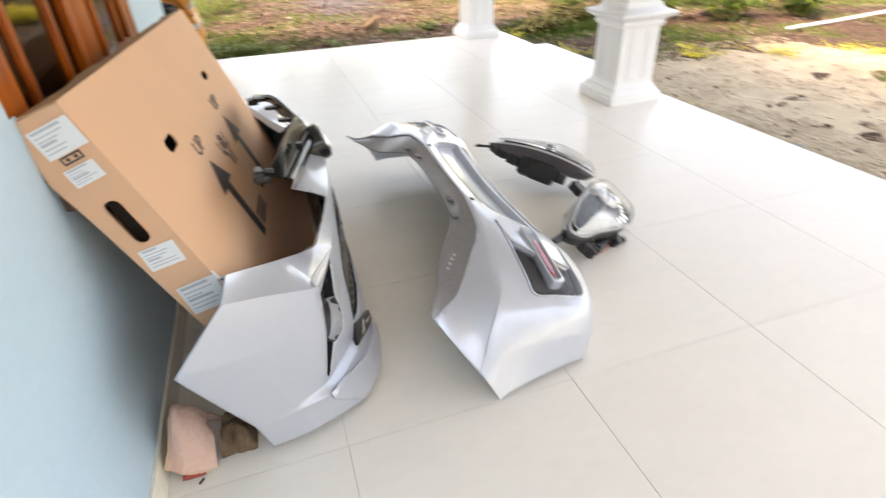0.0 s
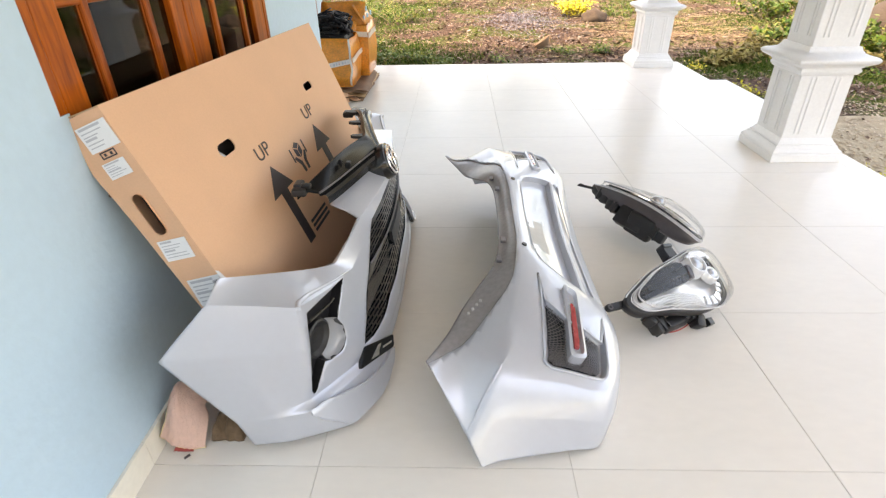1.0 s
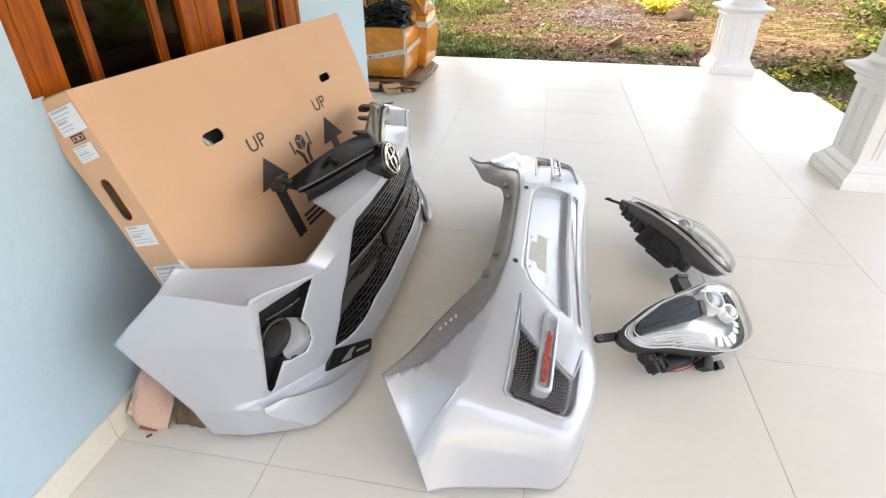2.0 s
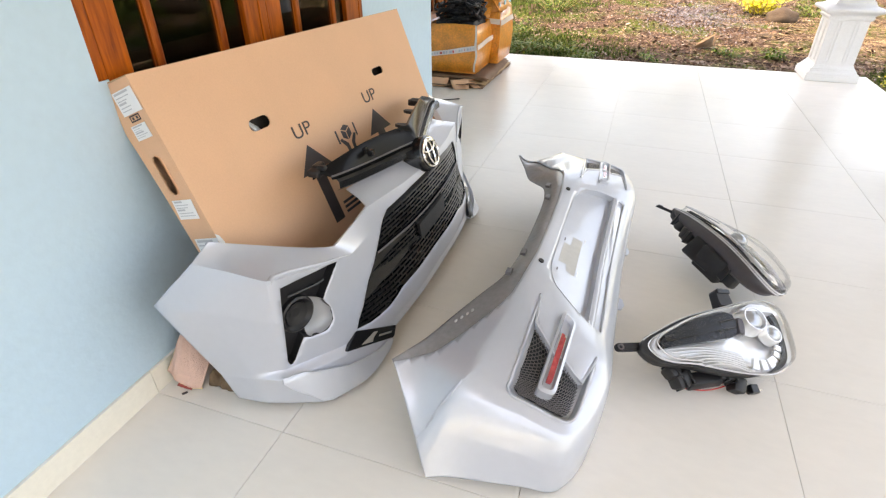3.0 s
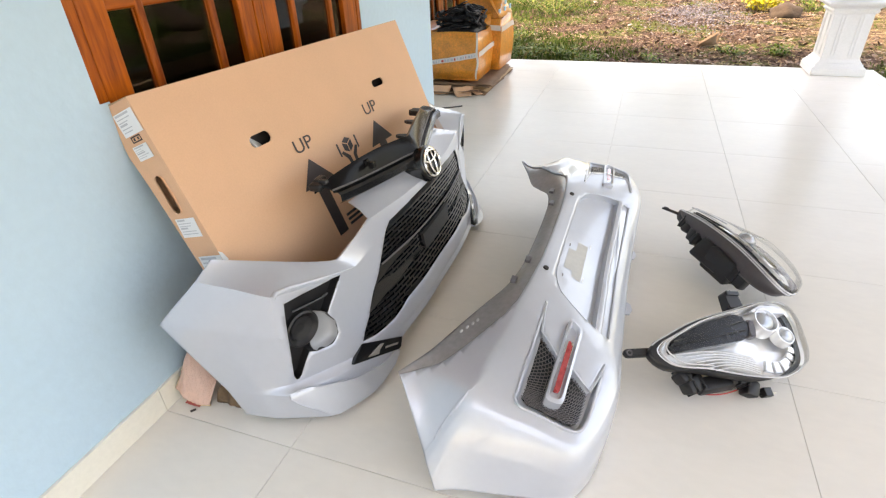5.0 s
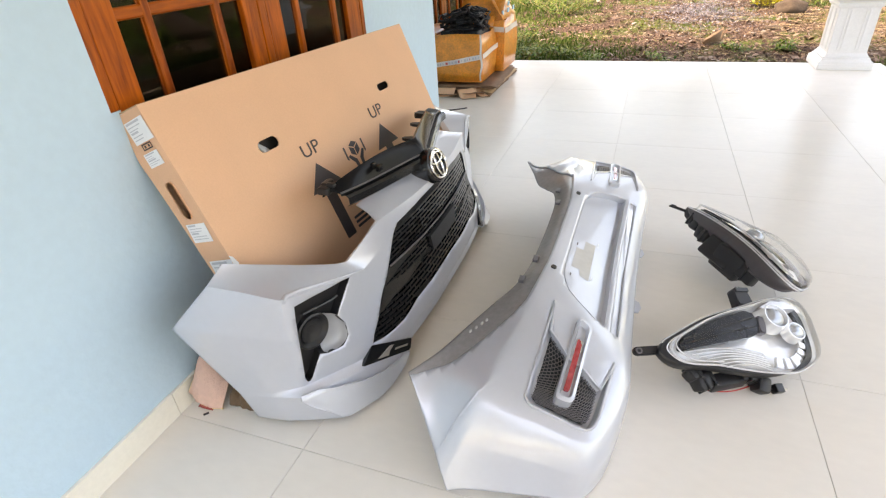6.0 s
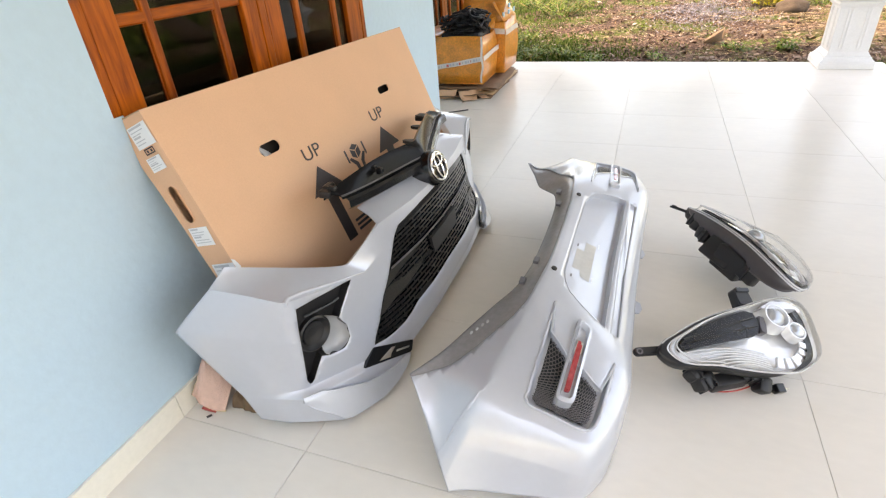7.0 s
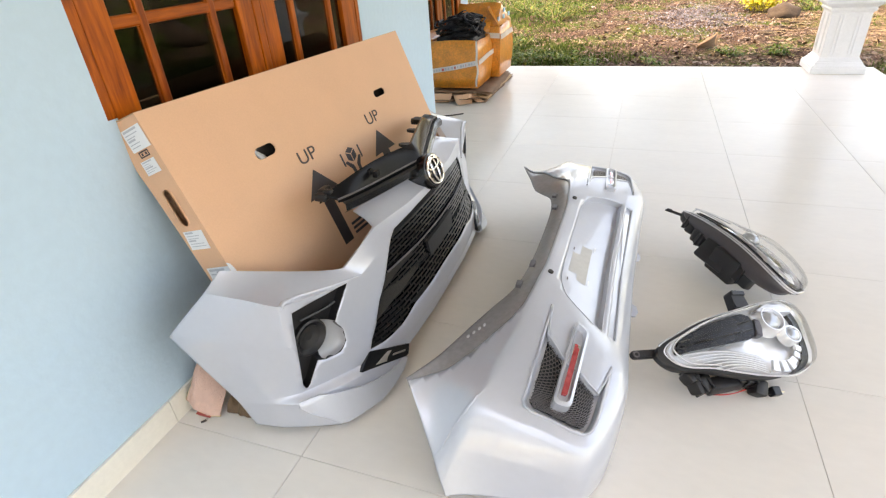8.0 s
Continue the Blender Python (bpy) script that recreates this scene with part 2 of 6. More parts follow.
REAR_Y = 1.025
REAR_SKIN = Sheet([whole(r, REAR_Y, 0.015, 0.015, tip, draw) for tip, draw, r in (
    (0.05, 0.06, [(1.058, -0.006, 0.012), (1.130, 0.009, 0.026), (1.33, 0.045, 0.028), (1.445, 0.085, 0.008), (1.515, 0.25, 0.006), (1.525, 0.60, 0.006), (1.525, 1.025, 0.006)]),
    (0.06, 0.06, [(1.040, 0.010, 0.045), (1.104, 0.060, 0.149), (1.295, 0.066, 0.150), (1.462, 0.092, 0.125), (1.535, 0.29, 0.125), (1.540, 0.61, 0.115), (1.540, 1.025, 0.115)]),
    (0.07, 0.05, [(1.020, 0.030, 0.080), (1.117, 0.115, 0.247), (1.272, 0.122, 0.252), (1.458, 0.128, 0.212), (1.538, 0.35, 0.225), (1.540, 0.62, 0.208), (1.540, 1.025, 0.208)]),
    (0.07, 0.05, [(1.008, 0.045, 0.098), (1.114, 0.146, 0.282), (1.238, 0.21, 0.302), (1.395, 0.235, 0.288), (1.465, 0.44, 0.285), (1.472, 0.655, 0.272), (1.472, 1.025, 0.270)]),
    (0.07, 0.04, [(0.995, 0.060, 0.115), (1.108, 0.165, 0.290), (1.165, 0.36, 0.345), (1.205, 0.52, 0.385), (1.225, 0.66, 0.400), (1.235, 0.78, 0.402), (1.24, 1.025, 0.402)]),
    (0.03, 0.0, [(0.887, 0.174, 0.287), (0.945, 0.31, 0.285), (1.000, 0.45, 0.295), (1.06, 0.55, 0.325), (1.115, 0.64, 0.352), (1.145, 0.78, 0.365), (1.155, 1.025, 0.370)]),
)], 0.15, 0.25)
FRONT_Y = 1.02
FRONT_SKIN = Sheet([whole(r, FRONT_Y) for r in (
    [(0.320, 0.060, 0.022), (0.44, 0.070, 0.030), (0.612, 0.148, 0.016), (0.700, 0.29, 0.020), (0.735, 0.45, 0.03), (0.750, 0.62, 0.035), (0.755, 0.80, 0.035), (0.755, 1.0, 0.035)],
    [(0.295, 0.044, 0.135), (0.42, 0.06, 0.150), (0.527, 0.085, 0.155), (0.64, 0.27, 0.135), (0.685, 0.42, 0.125), (0.715, 0.60, 0.105), (0.73, 0.80, 0.105), (0.73, 1.0, 0.105)],
    [(0.290, 0.042, 0.150), (0.42, 0.063, 0.168), (0.514, 0.112, 0.178), (0.620, 0.290, 0.156), (0.682, 0.423, 0.138), (0.714, 0.60, 0.120), (0.73, 0.80, 0.120), (0.73, 1.0, 0.120)],
    [(0.156, -0.004, 0.438), (0.35, 0.035, 0.425), (0.537, 0.087, 0.40), (0.602, 0.27, 0.335), (0.636, 0.43, 0.33), (0.68, 0.60, 0.335), (0.70, 0.80, 0.335), (0.705, 1.0, 0.335)],
    [(0.303, 0.050, 0.595), (0.42, 0.07, 0.578), (0.539, 0.089, 0.558), (0.588, 0.28, 0.500), (0.620, 0.43, 0.468), (0.660, 0.58, 0.520), (0.690, 0.78, 0.535), (0.70, 1.0, 0.540)],
    [(0.325, 0.111, 0.641), (0.40, 0.20, 0.595), (0.47, 0.28, 0.555), (0.525, 0.345, 0.525), (0.575, 0.405, 0.508), (0.645, 0.53, 0.609), (0.675, 0.76, 0.600), (0.69, 1.0, 0.595)],
    [(0.300, 0.125, 0.625), (0.38, 0.215, 0.578), (0.45, 0.295, 0.537), (0.500, 0.362, 0.505), (0.545, 0.430, 0.490), (0.535, 0.588, 0.636), (0.580, 0.785, 0.640), (0.605, 1.0, 0.640)],
)], 0.75, 0.92)

# ---- helpers of this scene ----
def obj(name, bm, material, parent=None, label="", smooth=None):
    """Links a bmesh as one mesh object at the world's places, under a thing or a part."""
    me = bpy.data.meshes.new(name)
    bm.normal_update()
    bm.to_mesh(me)
    bm.free()
    me.materials.append(material)
    if smooth is not None:
        me.polygons.foreach_set("use_smooth", [True] * len(me.polygons))
        me.set_sharp_from_angle(angle=radians(smooth))
    ob = new(name, me)
    if parent is not None:
        base, up = Vector((0, 0, 0)), parent
        while up is not None:
            base, up = base + up.location, up.parent
        me.transform(Matrix.Translation(-base))
        ob.parent = parent
    if label:
        ob["label"] = label
    return ob


part = obj


def thing(name, base, label, category, group="", kind=""):
    e = new(name)
    e.empty_display_size = 0.05
    e.location = base
    return tagged(e, label, category, group, kind)


def box(lo, hi, bevel=0.0, bm=None, m=None):
    """A box between two corners, edges rounded."""
    own = bmesh.new()
    bmesh.ops.create_cube(own, size=1)
    size = Vector(hi) - Vector(lo)
    bmesh.ops.transform(own, matrix=Matrix.Translation((Vector(hi) + Vector(lo)) / 2) @ Matrix.Diagonal((*size, 1)), verts=own.verts)
    if bevel:
        bmesh.ops.bevel(own, geom=own.edges[:], offset=bevel, segments=2, profile=0.5, affect="EDGES")
    return join(own, bm, m)


def join(own, bm=None, m=None):
    if m is not None:
        bmesh.ops.transform(own, matrix=m, verts=own.verts)
    if bm is None:
        return own
    me = bpy.data.meshes.new("tmp")
    own.to_mesh(me)
    own.free()
    bm.from_mesh(me)
    bpy.data.meshes.remove(me)
    return bm


def tube(points, r, sides=8, bm=None, closed=False):
    """A round bar along points."""
    own = bmesh.new()
    pts = [Vector(p) for p in points]
    rings = []
    for i, p in enumerate(pts):
        a = pts[i - 1] if (i or closed) else p
        b = pts[(i + 1) % len(pts)] if (i + 1 < len(pts) or closed) else p
        d = (b - a).normalized()
        side = d.cross(Vector((0, 0, 1)))
        if side.length < 1e-3:
            side = d.cross(Vector((1, 0, 0)))
        side.normalize()
        up = side.cross(d)
        rr = r(i / (len(pts) - 1)) if callable(r) else r
        rings.append([own.verts.new(p + (side * math.cos(k * math.tau / sides) + up * math.sin(k * math.tau / sides)) * rr) for k in range(sides)])
    for i in range(len(rings) if closed else len(rings) - 1):
        a, b = rings[i], rings[(i + 1) % len(rings)]
        for k in range(sides):
            own.faces.new((a[k], a[(k + 1) % sides], b[(k + 1) % sides], b[k]))
    if not closed:
        own.faces.new(rings[0][::-1])
        own.faces.new(rings[-1])
    bmesh.ops.recalc_face_normals(own, faces=own.faces[:])
    return join(own, bm)


def ring_loft(rings, bm=None, close=True, caps=True):
    """Quads between rings of equally many points."""
    own = bmesh.new()
    vs = [[own.verts.new(p) for p in ring] for ring in rings]
    n = len(vs[0])
    for a, b in zip(vs, vs[1:]):
        for k in range(n if close else n - 1):
            own.faces.new((a[k], a[(k + 1) % n], b[(k + 1) % n], b[k]))
    if caps is True:
        own.faces.new(vs[0][::-1])
    if caps:
        own.faces.new(vs[-1])
    bmesh.ops.recalc_face_normals(own, faces=own.faces[:])
    return join(own, bm)


def prism(outline, depth, frame_m, bm=None, bevel=0.0):
    """A flat shape of that outline (x, y), raised by depth, set at a pose."""
    own = bmesh.new()
    lo = [own.verts.new((x, y, 0)) for x, y in outline]
    hi = [own.verts.new((x, y, depth)) for x, y in outline]
    n = len(lo)
    own.faces.new(lo[::-1])
    top = own.faces.new(hi)
    for k in range(n):
        own.faces.new((lo[k], lo[(k + 1) % n], hi[(k + 1) % n], hi[k]))
    if bevel:
        bmesh.ops.bevel(own, geom=list(top.edges), offset=bevel, segments=2, affect="EDGES")
    return join(own, bm, frame_m)


def inside(p, poly):
    hit, n = False, len(poly)
    for i in range(n):
        (x1, y1), (x2, y2) = poly[i], poly[(i + 1) % n]
        if (y1 > p[1]) != (y2 > p[1]) and p[0] < (x2 - x1) * (p[1] - y1) / (y2 - y1) + x1:
            hit = not hit
    return hit


def dense(poly, step=0.12, rounded=0.0):
    """The outline with rounded corners and points no further apart than step."""
    if rounded:
        out, n = [], len(poly)
        for i in range(n):
            a, b, c = (np.array(poly[(i + k) % n], float) for k in (-1, 0, 1))
            ra = min(rounded, 0.45 * np.linalg.norm(a - b)) / np.linalg.norm(a - b)
            rc = min(rounded, 0.45 * np.linalg.norm(c - b)) / np.linalg.norm(c - b)
            p, q = b + (a - b) * ra, b + (c - b) * rc
            out += [tuple((1 - f) ** 2 * p + 2 * f * (1 - f) * b + f * f * q) for f in (0, 0.33, 0.67, 1)]
        poly = out
    out = []
    for i, a in enumerate(poly):
        b = poly[(i + 1) % len(poly)]
        k = max(1, int(math.ceil(math.dist(a, b) / step)))
        out += [(a[0] + (b[0] - a[0]) * j / k, a[1] + (b[1] - a[1]) * j / k) for j in range(k)]
    return out


def cut_sheet(skin, holes=(), outline=None, step=0.1, out=0.0):
    """The skin's mesh, with openings of those outlines (s, h) cut clean through."""
    smax, hmax = skin.smax, skin.hmax
    verts, edges = [], []

    def loop(poly, closed=True):
        k = len(verts)
        verts.extend(Vector(p) for p in poly)
        edges.extend((k + i, k + (i + 1) % len(poly)) for i in range(len(poly) if closed else len(poly) - 1))

    border = dense(outline or [(0, 0), (smax, 0), (smax, hmax), (0, hmax)], step)
    loop(border)
    for h in range(1, hmax):
        loop([(smax * i / (smax * 10), h) for i in range(1, smax * 10)], False)
    for hole in holes:
        loop(hole)
    for i in range(int(smax / step) + 1):
        for j in range(int(hmax / step) + 1):
            p = ((i + 0.5) * step, (j + 0.5) * step)
            if p[0] < smax and p[1] < hmax:
                verts.append(Vector(p))
    from mathutils.geometry import delaunay_2d_cdt
    v2, _, faces, *_ = delaunay_2d_cdt(verts, edges, [], 0, 1e-5)
    bm = bmesh.new()
    made = {}
    for f in faces:
        c = sum((v2[i] for i in f), Vector((0, 0))) / len(f)
        if not inside(c, border) or any(inside(c, hole) for hole in holes):
            continue
        for i in f:
            if i not in made:
                made[i] = bm.verts.new(skin.at(v2[i].x, v2[i].y, out))
        try:
            bm.faces.new([made[i] for i in f])
        except ValueError:
            pass
    bmesh.ops.recalc_face_normals(bm, faces=bm.faces[:])
    return bm


def tray(skin, hole, depth, floor=True, rim=0.0, bm=None, shrink=1.0, inset=0.0):
    """The side walls, and the floor, of a recess behind an opening of the skin."""
    own = bmesh.new()
    cx, cy = sum(p[0] for p in hole) / len(hole), sum(p[1] for p in hole) / len(hole)
    hole = [(cx + (x - cx) * (1 - inset), cy + (y - cy) * (1 - inset)) for x, y in hole]
    deep = [(cx + (x - cx) * shrink, cy + (y - cy) * shrink) for x, y in hole]
    a = [own.verts.new(skin.at(x, y, rim)) for x, y in hole]
    b = [own.verts.new(skin.at(x, y, -depth)) for x, y in deep]
    n = len(hole)
    for k in range(n):
        own.faces.new((a[k], a[(k + 1) % n], b[(k + 1) % n], b[k]))
    if floor:
        own.faces.new(b)
    bmesh.ops.recalc_face_normals(own, faces=own.faces[:])
    return join(own, bm)


def rim(skin, hole, wide, high, bm=None):
    """A raised rounded lip that runs round an opening."""
    pts = [Vector(skin.at(x, y, high * 0.3)) for x, y in hole]
    return tube(pts, wide, 6, bm, closed=True)


def lattice(skin, region, ds, dh, depth, thick, bm, slant=0.0):
    """Thin ribs along and short staggered ribs across, inside a region (s, h) of the skin."""
    smin, smax = min(p[0] for p in region), max(p[0] for p in region)
    hmin, hmax = min(p[1] for p in region), max(p[1] for p in region)
    rows = int((hmax - hmin) / dh)

    def bar(p, q, w):
        a, b = Vector(skin.at(*p, -depth)), Vector(skin.at(*q, -depth))
        n = Vector(skin.normal(*p))
        d = (b - a).normalized()
        side = n.cross(d) * w
        vs = [bm.verts.new(v) for v in (a - side, b - side, b + side, a + side, a - side * 0.7 - n * w * 2.5, b - side * 0.7 - n * w * 2.5, b + side * 0.7 - n * w * 2.5, a + side * 0.7 - n * w * 2.5)]
        for f in ((0, 1, 2, 3), (0, 4, 5, 1), (3, 2, 6, 7)):
            bm.faces.new([vs[i] for i in f])

    for r in range(rows + 1):
        h = hmin + (r + 0.5) * dh
        steps = int((smax - smin) / ds)
        for c in range(steps):
            s = smin + c * ds
            p, q = (s, h + slant * (s - smin)), (s + ds, h + slant * (s + ds - smin))
            mid = ((p[0] + q[0]) / 2, (p[1] + q[1]) / 2)
            if inside(mid, region) and 0 < p[1] < skin.hmax and 0 < q[1] < skin.hmax:
                bar(p, q, thick)
                if (c + r) % 2 == 0:
                    up = (q[0], min(q[1] + dh, skin.hmax))
                    if inside(up, region):
                        bar(q, up, thick * 0.8)
    return bm


# ---- setting: floor, walls, ceiling, ground ----
FLOOR_X, FLOOR_Y, BACK_Y = 3.88, 6.23, -3.2
TILE = 0.8
floor = obj("floor", box((-0.9, BACK_Y, -0.16), (FLOOR_X, FLOOR_Y, -0.004)), GROUT)
tagged(floor, "glossy off-white porch floor of large tiles", "floor", kind="structure")
WALL_END = 2.89
RECESS_X = -0.8

# main wall with the window's opening through it
WIN = (0.19, 1.846, 0.905, 2.12)
wb = bmesh.new()
for lo, hi in (((-0.15, BACK_Y, 0), (0, WIN[0], 3.1)), ((-0.15, WIN[1], 0), (0, WALL_END, 3.1)),
               ((-0.15, WIN[0], 0), (0, WIN[1], WIN[2])), ((-0.15, WIN[0], WIN[3]), (0, WIN[1], 3.1)), ((-0.15, WIN[0], WIN[2]), (0, WIN[0] + 0.034, 1.068))):
    box(lo, hi, bm=wb)
bmesh.ops.remove_doubles(wb, verts=wb.verts[:], dist=1e-4)
tagged(obj("wall_main", wb, WALL_BLUE), "pale blue painted plaster wall of the porch", "wall", kind="structure")
tagged(obj("wall_return", box((RECESS_X, WALL_END - 0.15, 0), (-0.15, WALL_END, 3.1)), WALL_BLUE), "pale blue plaster wall returning to a recess", "wall", kind="structure")
rb_ = bmesh.new()
DOOR = (4.55, 6.14, 0.0, 2.12)
for lo, hi in (((RECESS_X - 0.15, WALL_END - 0.15, 0), (RECESS_X, DOOR[0], 3.1)), ((RECESS_X - 0.15, DOOR[1], 0), (RECESS_X, 6.45, 3.1)),
               ((RECESS_X - 0.15, DOOR[0], DOOR[3]), (RECESS_X, DOOR[1], 3.1))):
    box(lo, hi, bm=rb_)
tagged(obj("wall_recess", rb_, WALL_BLUE), "pale blue plaster wall behind the cartons", "wall", kind="structure")
# the house behind the wall, closed and unlit
hb = bmesh.new()
for lo, hi in (((-4.6, BACK_Y, 0), (-4.45, 6.45, 3.1)), ((-4.45, BACK_Y, 0), (-0.15, BACK_Y + 0.15, 3.1)), ((-4.45, 6.3, 0), (RECESS_X - 0.15, 6.45, 3.1)),
               ((-4.45, BACK_Y + 0.15, -0.12), (-0.95, 6.3, -0.02)), ((-0.95, BACK_Y + 0.15, -0.003), (-0.15, WALL_END - 0.15, 0.002))):
    box(lo, hi, bm=hb)
tagged(obj("wall_house", hb, DARKROOM), "plain walls of the unlit room inside", "wall", kind="structure")
# out of view; the overhang past the floor is added to dim the outer tiles
tagged(obj("ceiling", box((-4.6, BACK_Y, 3.1), (4.75, 7.25, 3.22)), CEIL), "plain white porch ceiling out of view, eaves widened to dim the floor", "ceiling", kind="structure")


def glazed(name, y0, y1, z0, z1, x, columns, rails, label, sill=None, jamb=None):
    """A varnished frame with glazed leaves; a leaf's column: its start, inner start, two bars' middles, inner end and end."""
    root = thing(name, (x, (y0 + y1) / 2, z0), label, "window", kind="structure")
    f = 0.034
    fb = bmesh.new()
    for lo, hi in (((x - 0.11, y0, jamb or z0), (x - 0.001, y0 + f, z1)), ((x - 0.11, y1 - f, z0), (x - 0.001, y1, z1)),
                   ((x - 0.11, y0 + f, z1 - 0.04), (x - 0.001, y1 - f, z1)), ((x - 0.11, y0 + f, z0), (x - 0.001, y1 - f, z0 + 0.04))):
        box(lo, hi, 0.003, fb)
    part("window_frame", fb, WOOD, root)
    for a, ia, b1, b2, ib, b in columns:
        lz, hz = z0 + 0.042, z1 - 0.042
        xs = x - 0.035
        leaf = part("casement", box((xs, a + 0.002, lz), (x - 0.004, ia, hz), 0.004), WOOD, root)
        part("stile", box((xs, ib, lz), (x - 0.004, b - 0.002, hz), 0.004), WOOD, leaf)
        part("bottom_rail", box((xs, ia, lz), (x - 0.006, ib, lz + 0.05), 0.004), WOOD_H, leaf)
        part("top_rail", box((xs, ia, hz - 0.085), (x - 0.006, ib, hz), 0.004), WOOD_H, leaf)
        for yb in (b1, b2):
            part("glazing_bar", box((xs + 0.003, yb - 0.017, lz + 0.05), (x - 0.012, yb + 0.017, hz - 0.085), 0.007), WOOD, leaf)
            part("bar_bead", box((xs + 0.002, yb - 0.022, lz + 0.05), (xs + 0.012, yb + 0.022, hz - 0.085), 0.003), WOOD, leaf)
        for z in rails:
            part("cross_rail", box((xs + 0.004, ia, z - 0.019), (x - 0.014, ib, z + 0.019), 0.007), WOOD_H, leaf)
        for z, za in zip((lz + 0.05, *[r + 0.019 for r in rails]), (*[r - 0.019 for r in rails], hz - 0.085)):
            for ya, yb in ((ia, b1), (b1, b2), (b2, ib)):
                pane = part("pane", box((xs + 0.006, ya + 0.004, z - 0.004), (xs + 0.010, yb - 0.004, za + 0.004)), GLASS, leaf, "dark window glass")
                pane.visible_shadow = False
    if sill:
        part("window_sill", box((x + 0.0005, sill[0], z0 - 0.085), (x + 0.026, sill[1], z0 - 0.040), 0.004), WOOD_DARK, root)
    return root


WIN_COLUMNS = [(0.225, 0.322, 0.445, 0.757, 0.884, 0.972), (1.020, 1.120, 1.256, 1.568, 1.676, 1.812)]
glazed("window_1", *WIN, 0.0, WIN_COLUMNS, (1.318, 1.62, 1.9), "varnished orange-brown wooden window with dark glass panes", (0.25, 1.80), 1.068)
astragal = obj("window_post", box((-0.05, 0.974, 0.947), (-0.001, 1.018, 2.078), 0.005), WOOD)
tagged(astragal, "varnished post between the window's two leaves", "trim", kind="structure")
DOOR_COLUMNS = [(d0, d0 + 0.085, d0 + 0.225, d0 + 0.535, d0 + 0.675, d0 + 0.76) for d0 in (4.584, 5.346)]
glazed("door_1", *DOOR, RECESS_X, DOOR_COLUMNS, (0.5, 0.95, 1.4), "varnished wooden glazed double door in the recess")

# pillars
def pillar(x, y):
    p = thing("pillar", (x, y, 0), "white painted porch pillar on a moulded pedestal", "pillar", "porch pillars")

    def slab(name, r, z0, z1, bev):
        return part(name, box((x - r, y - r, z0), (x + r, y + r, z1), bev), WHITE, p)

    def moulded(name, profile):
        """A square moulding, its face run along a profile of half widths and heights."""
        return part(name, ring_loft([[(x - r, y - r, z), (x + r, y - r, z), (x + r, y + r, z), (x - r, y + r, z)] for r, z in profile]), WHITE, p, smooth=38)

    slab("plinth", 0.25, 0.0, 0.060, 0.006)
    moulded("base_moulding", [(0.244, 0.060), (0.246, 0.070), (0.240, 0.082), (0.226, 0.092), (0.218, 0.102), (0.216, 0.112), (0.206, 0.114), (0.206, 0.124), (0.196, 0.134), (0.188, 0.146), (0.182, 0.160)])
    die = slab("pedestal", 0.178, 0.135, 0.625, 0.006)
    moulded("cap_fillet", [(0.182, 0.600), (0.190, 0.606), (0.200, 0.622), (0.202, 0.632), (0.196, 0.640), (0.196, 0.648)])
    moulded("cap", [(0.198, 0.648), (0.210, 0.660), (0.232, 0.672), (0.252, 0.682), (0.262, 0.694), (0.263, 0.706), (0.256, 0.716), (0.240, 0.724), (0.215, 0.729), (0.190, 0.740), (0.176, 0.758), (0.168, 0.780)])
    shaft = slab("shaft", 0.155, 0.75, 2.9, 0.006)
    slab("capital", 0.21, 2.9, 3.098, 0.02)
    for host, half, z0, z1 in ((die, 0.178, 0.19, 0.585), (shaft, 0.155, 0.84, 2.8)):
        for nx, ny in ((0, -1), (-1, 0), (1, 0), (0, 1)):
            for o in (-0.095, -0.065, 0.065, 0.095):
                if nx:
                    lo, hi = (x + nx * half - 0.006, y + o - 0.008, z0), (x + nx * half + 0.006, y + o + 0.008, z1)
                else:
                    lo, hi = (x + o - 0.008, y + ny * half - 0.006, z0), (x + o + 0.008, y + ny * half + 0.006, z1)
                part("panel_bead", box(lo, hi, 0.004), WHITE, host)
    return p


pillar(3.495, 2.83)
tagged(obj("step", box((FLOOR_X + 0.003, 3.75, -0.16), (4.08, 5.20, -0.004), 0.01), WHITE), "pale concrete step beside the porch", "step", kind="structure")
pillar(3.45, 6.11)

# ground, one sheet to the horizon
gb = bmesh.new()
GZ = -0.13


def ground_z(x, y):
    d = max(x - FLOOR_X, y - FLOOR_Y, 0.0)
    k = min(d / 1.0, 1.0)
    rise = 0.02 * max(0.0, math.hypot(max(x - 4, 0), max(y - 6, 0)) - 2)
    return GZ + k * (0.05 * noise.noise((x * 0.7, y * 0.7, 0)) + 0.03 * noise.noise((x * 2.3, y * 2.3, 4)) + min(rise, 0.5))


def strip(vals, lo, hi, k):
    return [lo + (hi - lo) * i / k for i in range(k)]


gx = [-900, -200, -60, -20, -8, -5] + [-4 + 0.35 * i for i in range(52)] + [16, 20, 30, 60, 200, 900]
gy = [-900, -200, -60, -20, -8] + [-5 + 0.35 * i for i in range(66)] + [20, 26, 40, 80, 200, 900]
grid = [[gb.verts.new((x, y, ground_z(x, y) if -5 < x < 15 and -6 < y < 19 else GZ)) for y in gy] for x in gx]
for i in range(len(gx) - 1):
    for j in range(len(gy) - 1):
        gb.faces.new((grid[i][j], grid[i + 1][j], grid[i + 1][j + 1], grid[i][j + 1]))
tagged(obj("ground", gb, GROUND, smooth=60), "garden soil with moss, thin grass and leaf mould", "ground", kind="structure")

# ---- rear bumper ----
def mirror_s(poly, smax):
    return [(smax - s, h) for s, h in poly[::-1]]


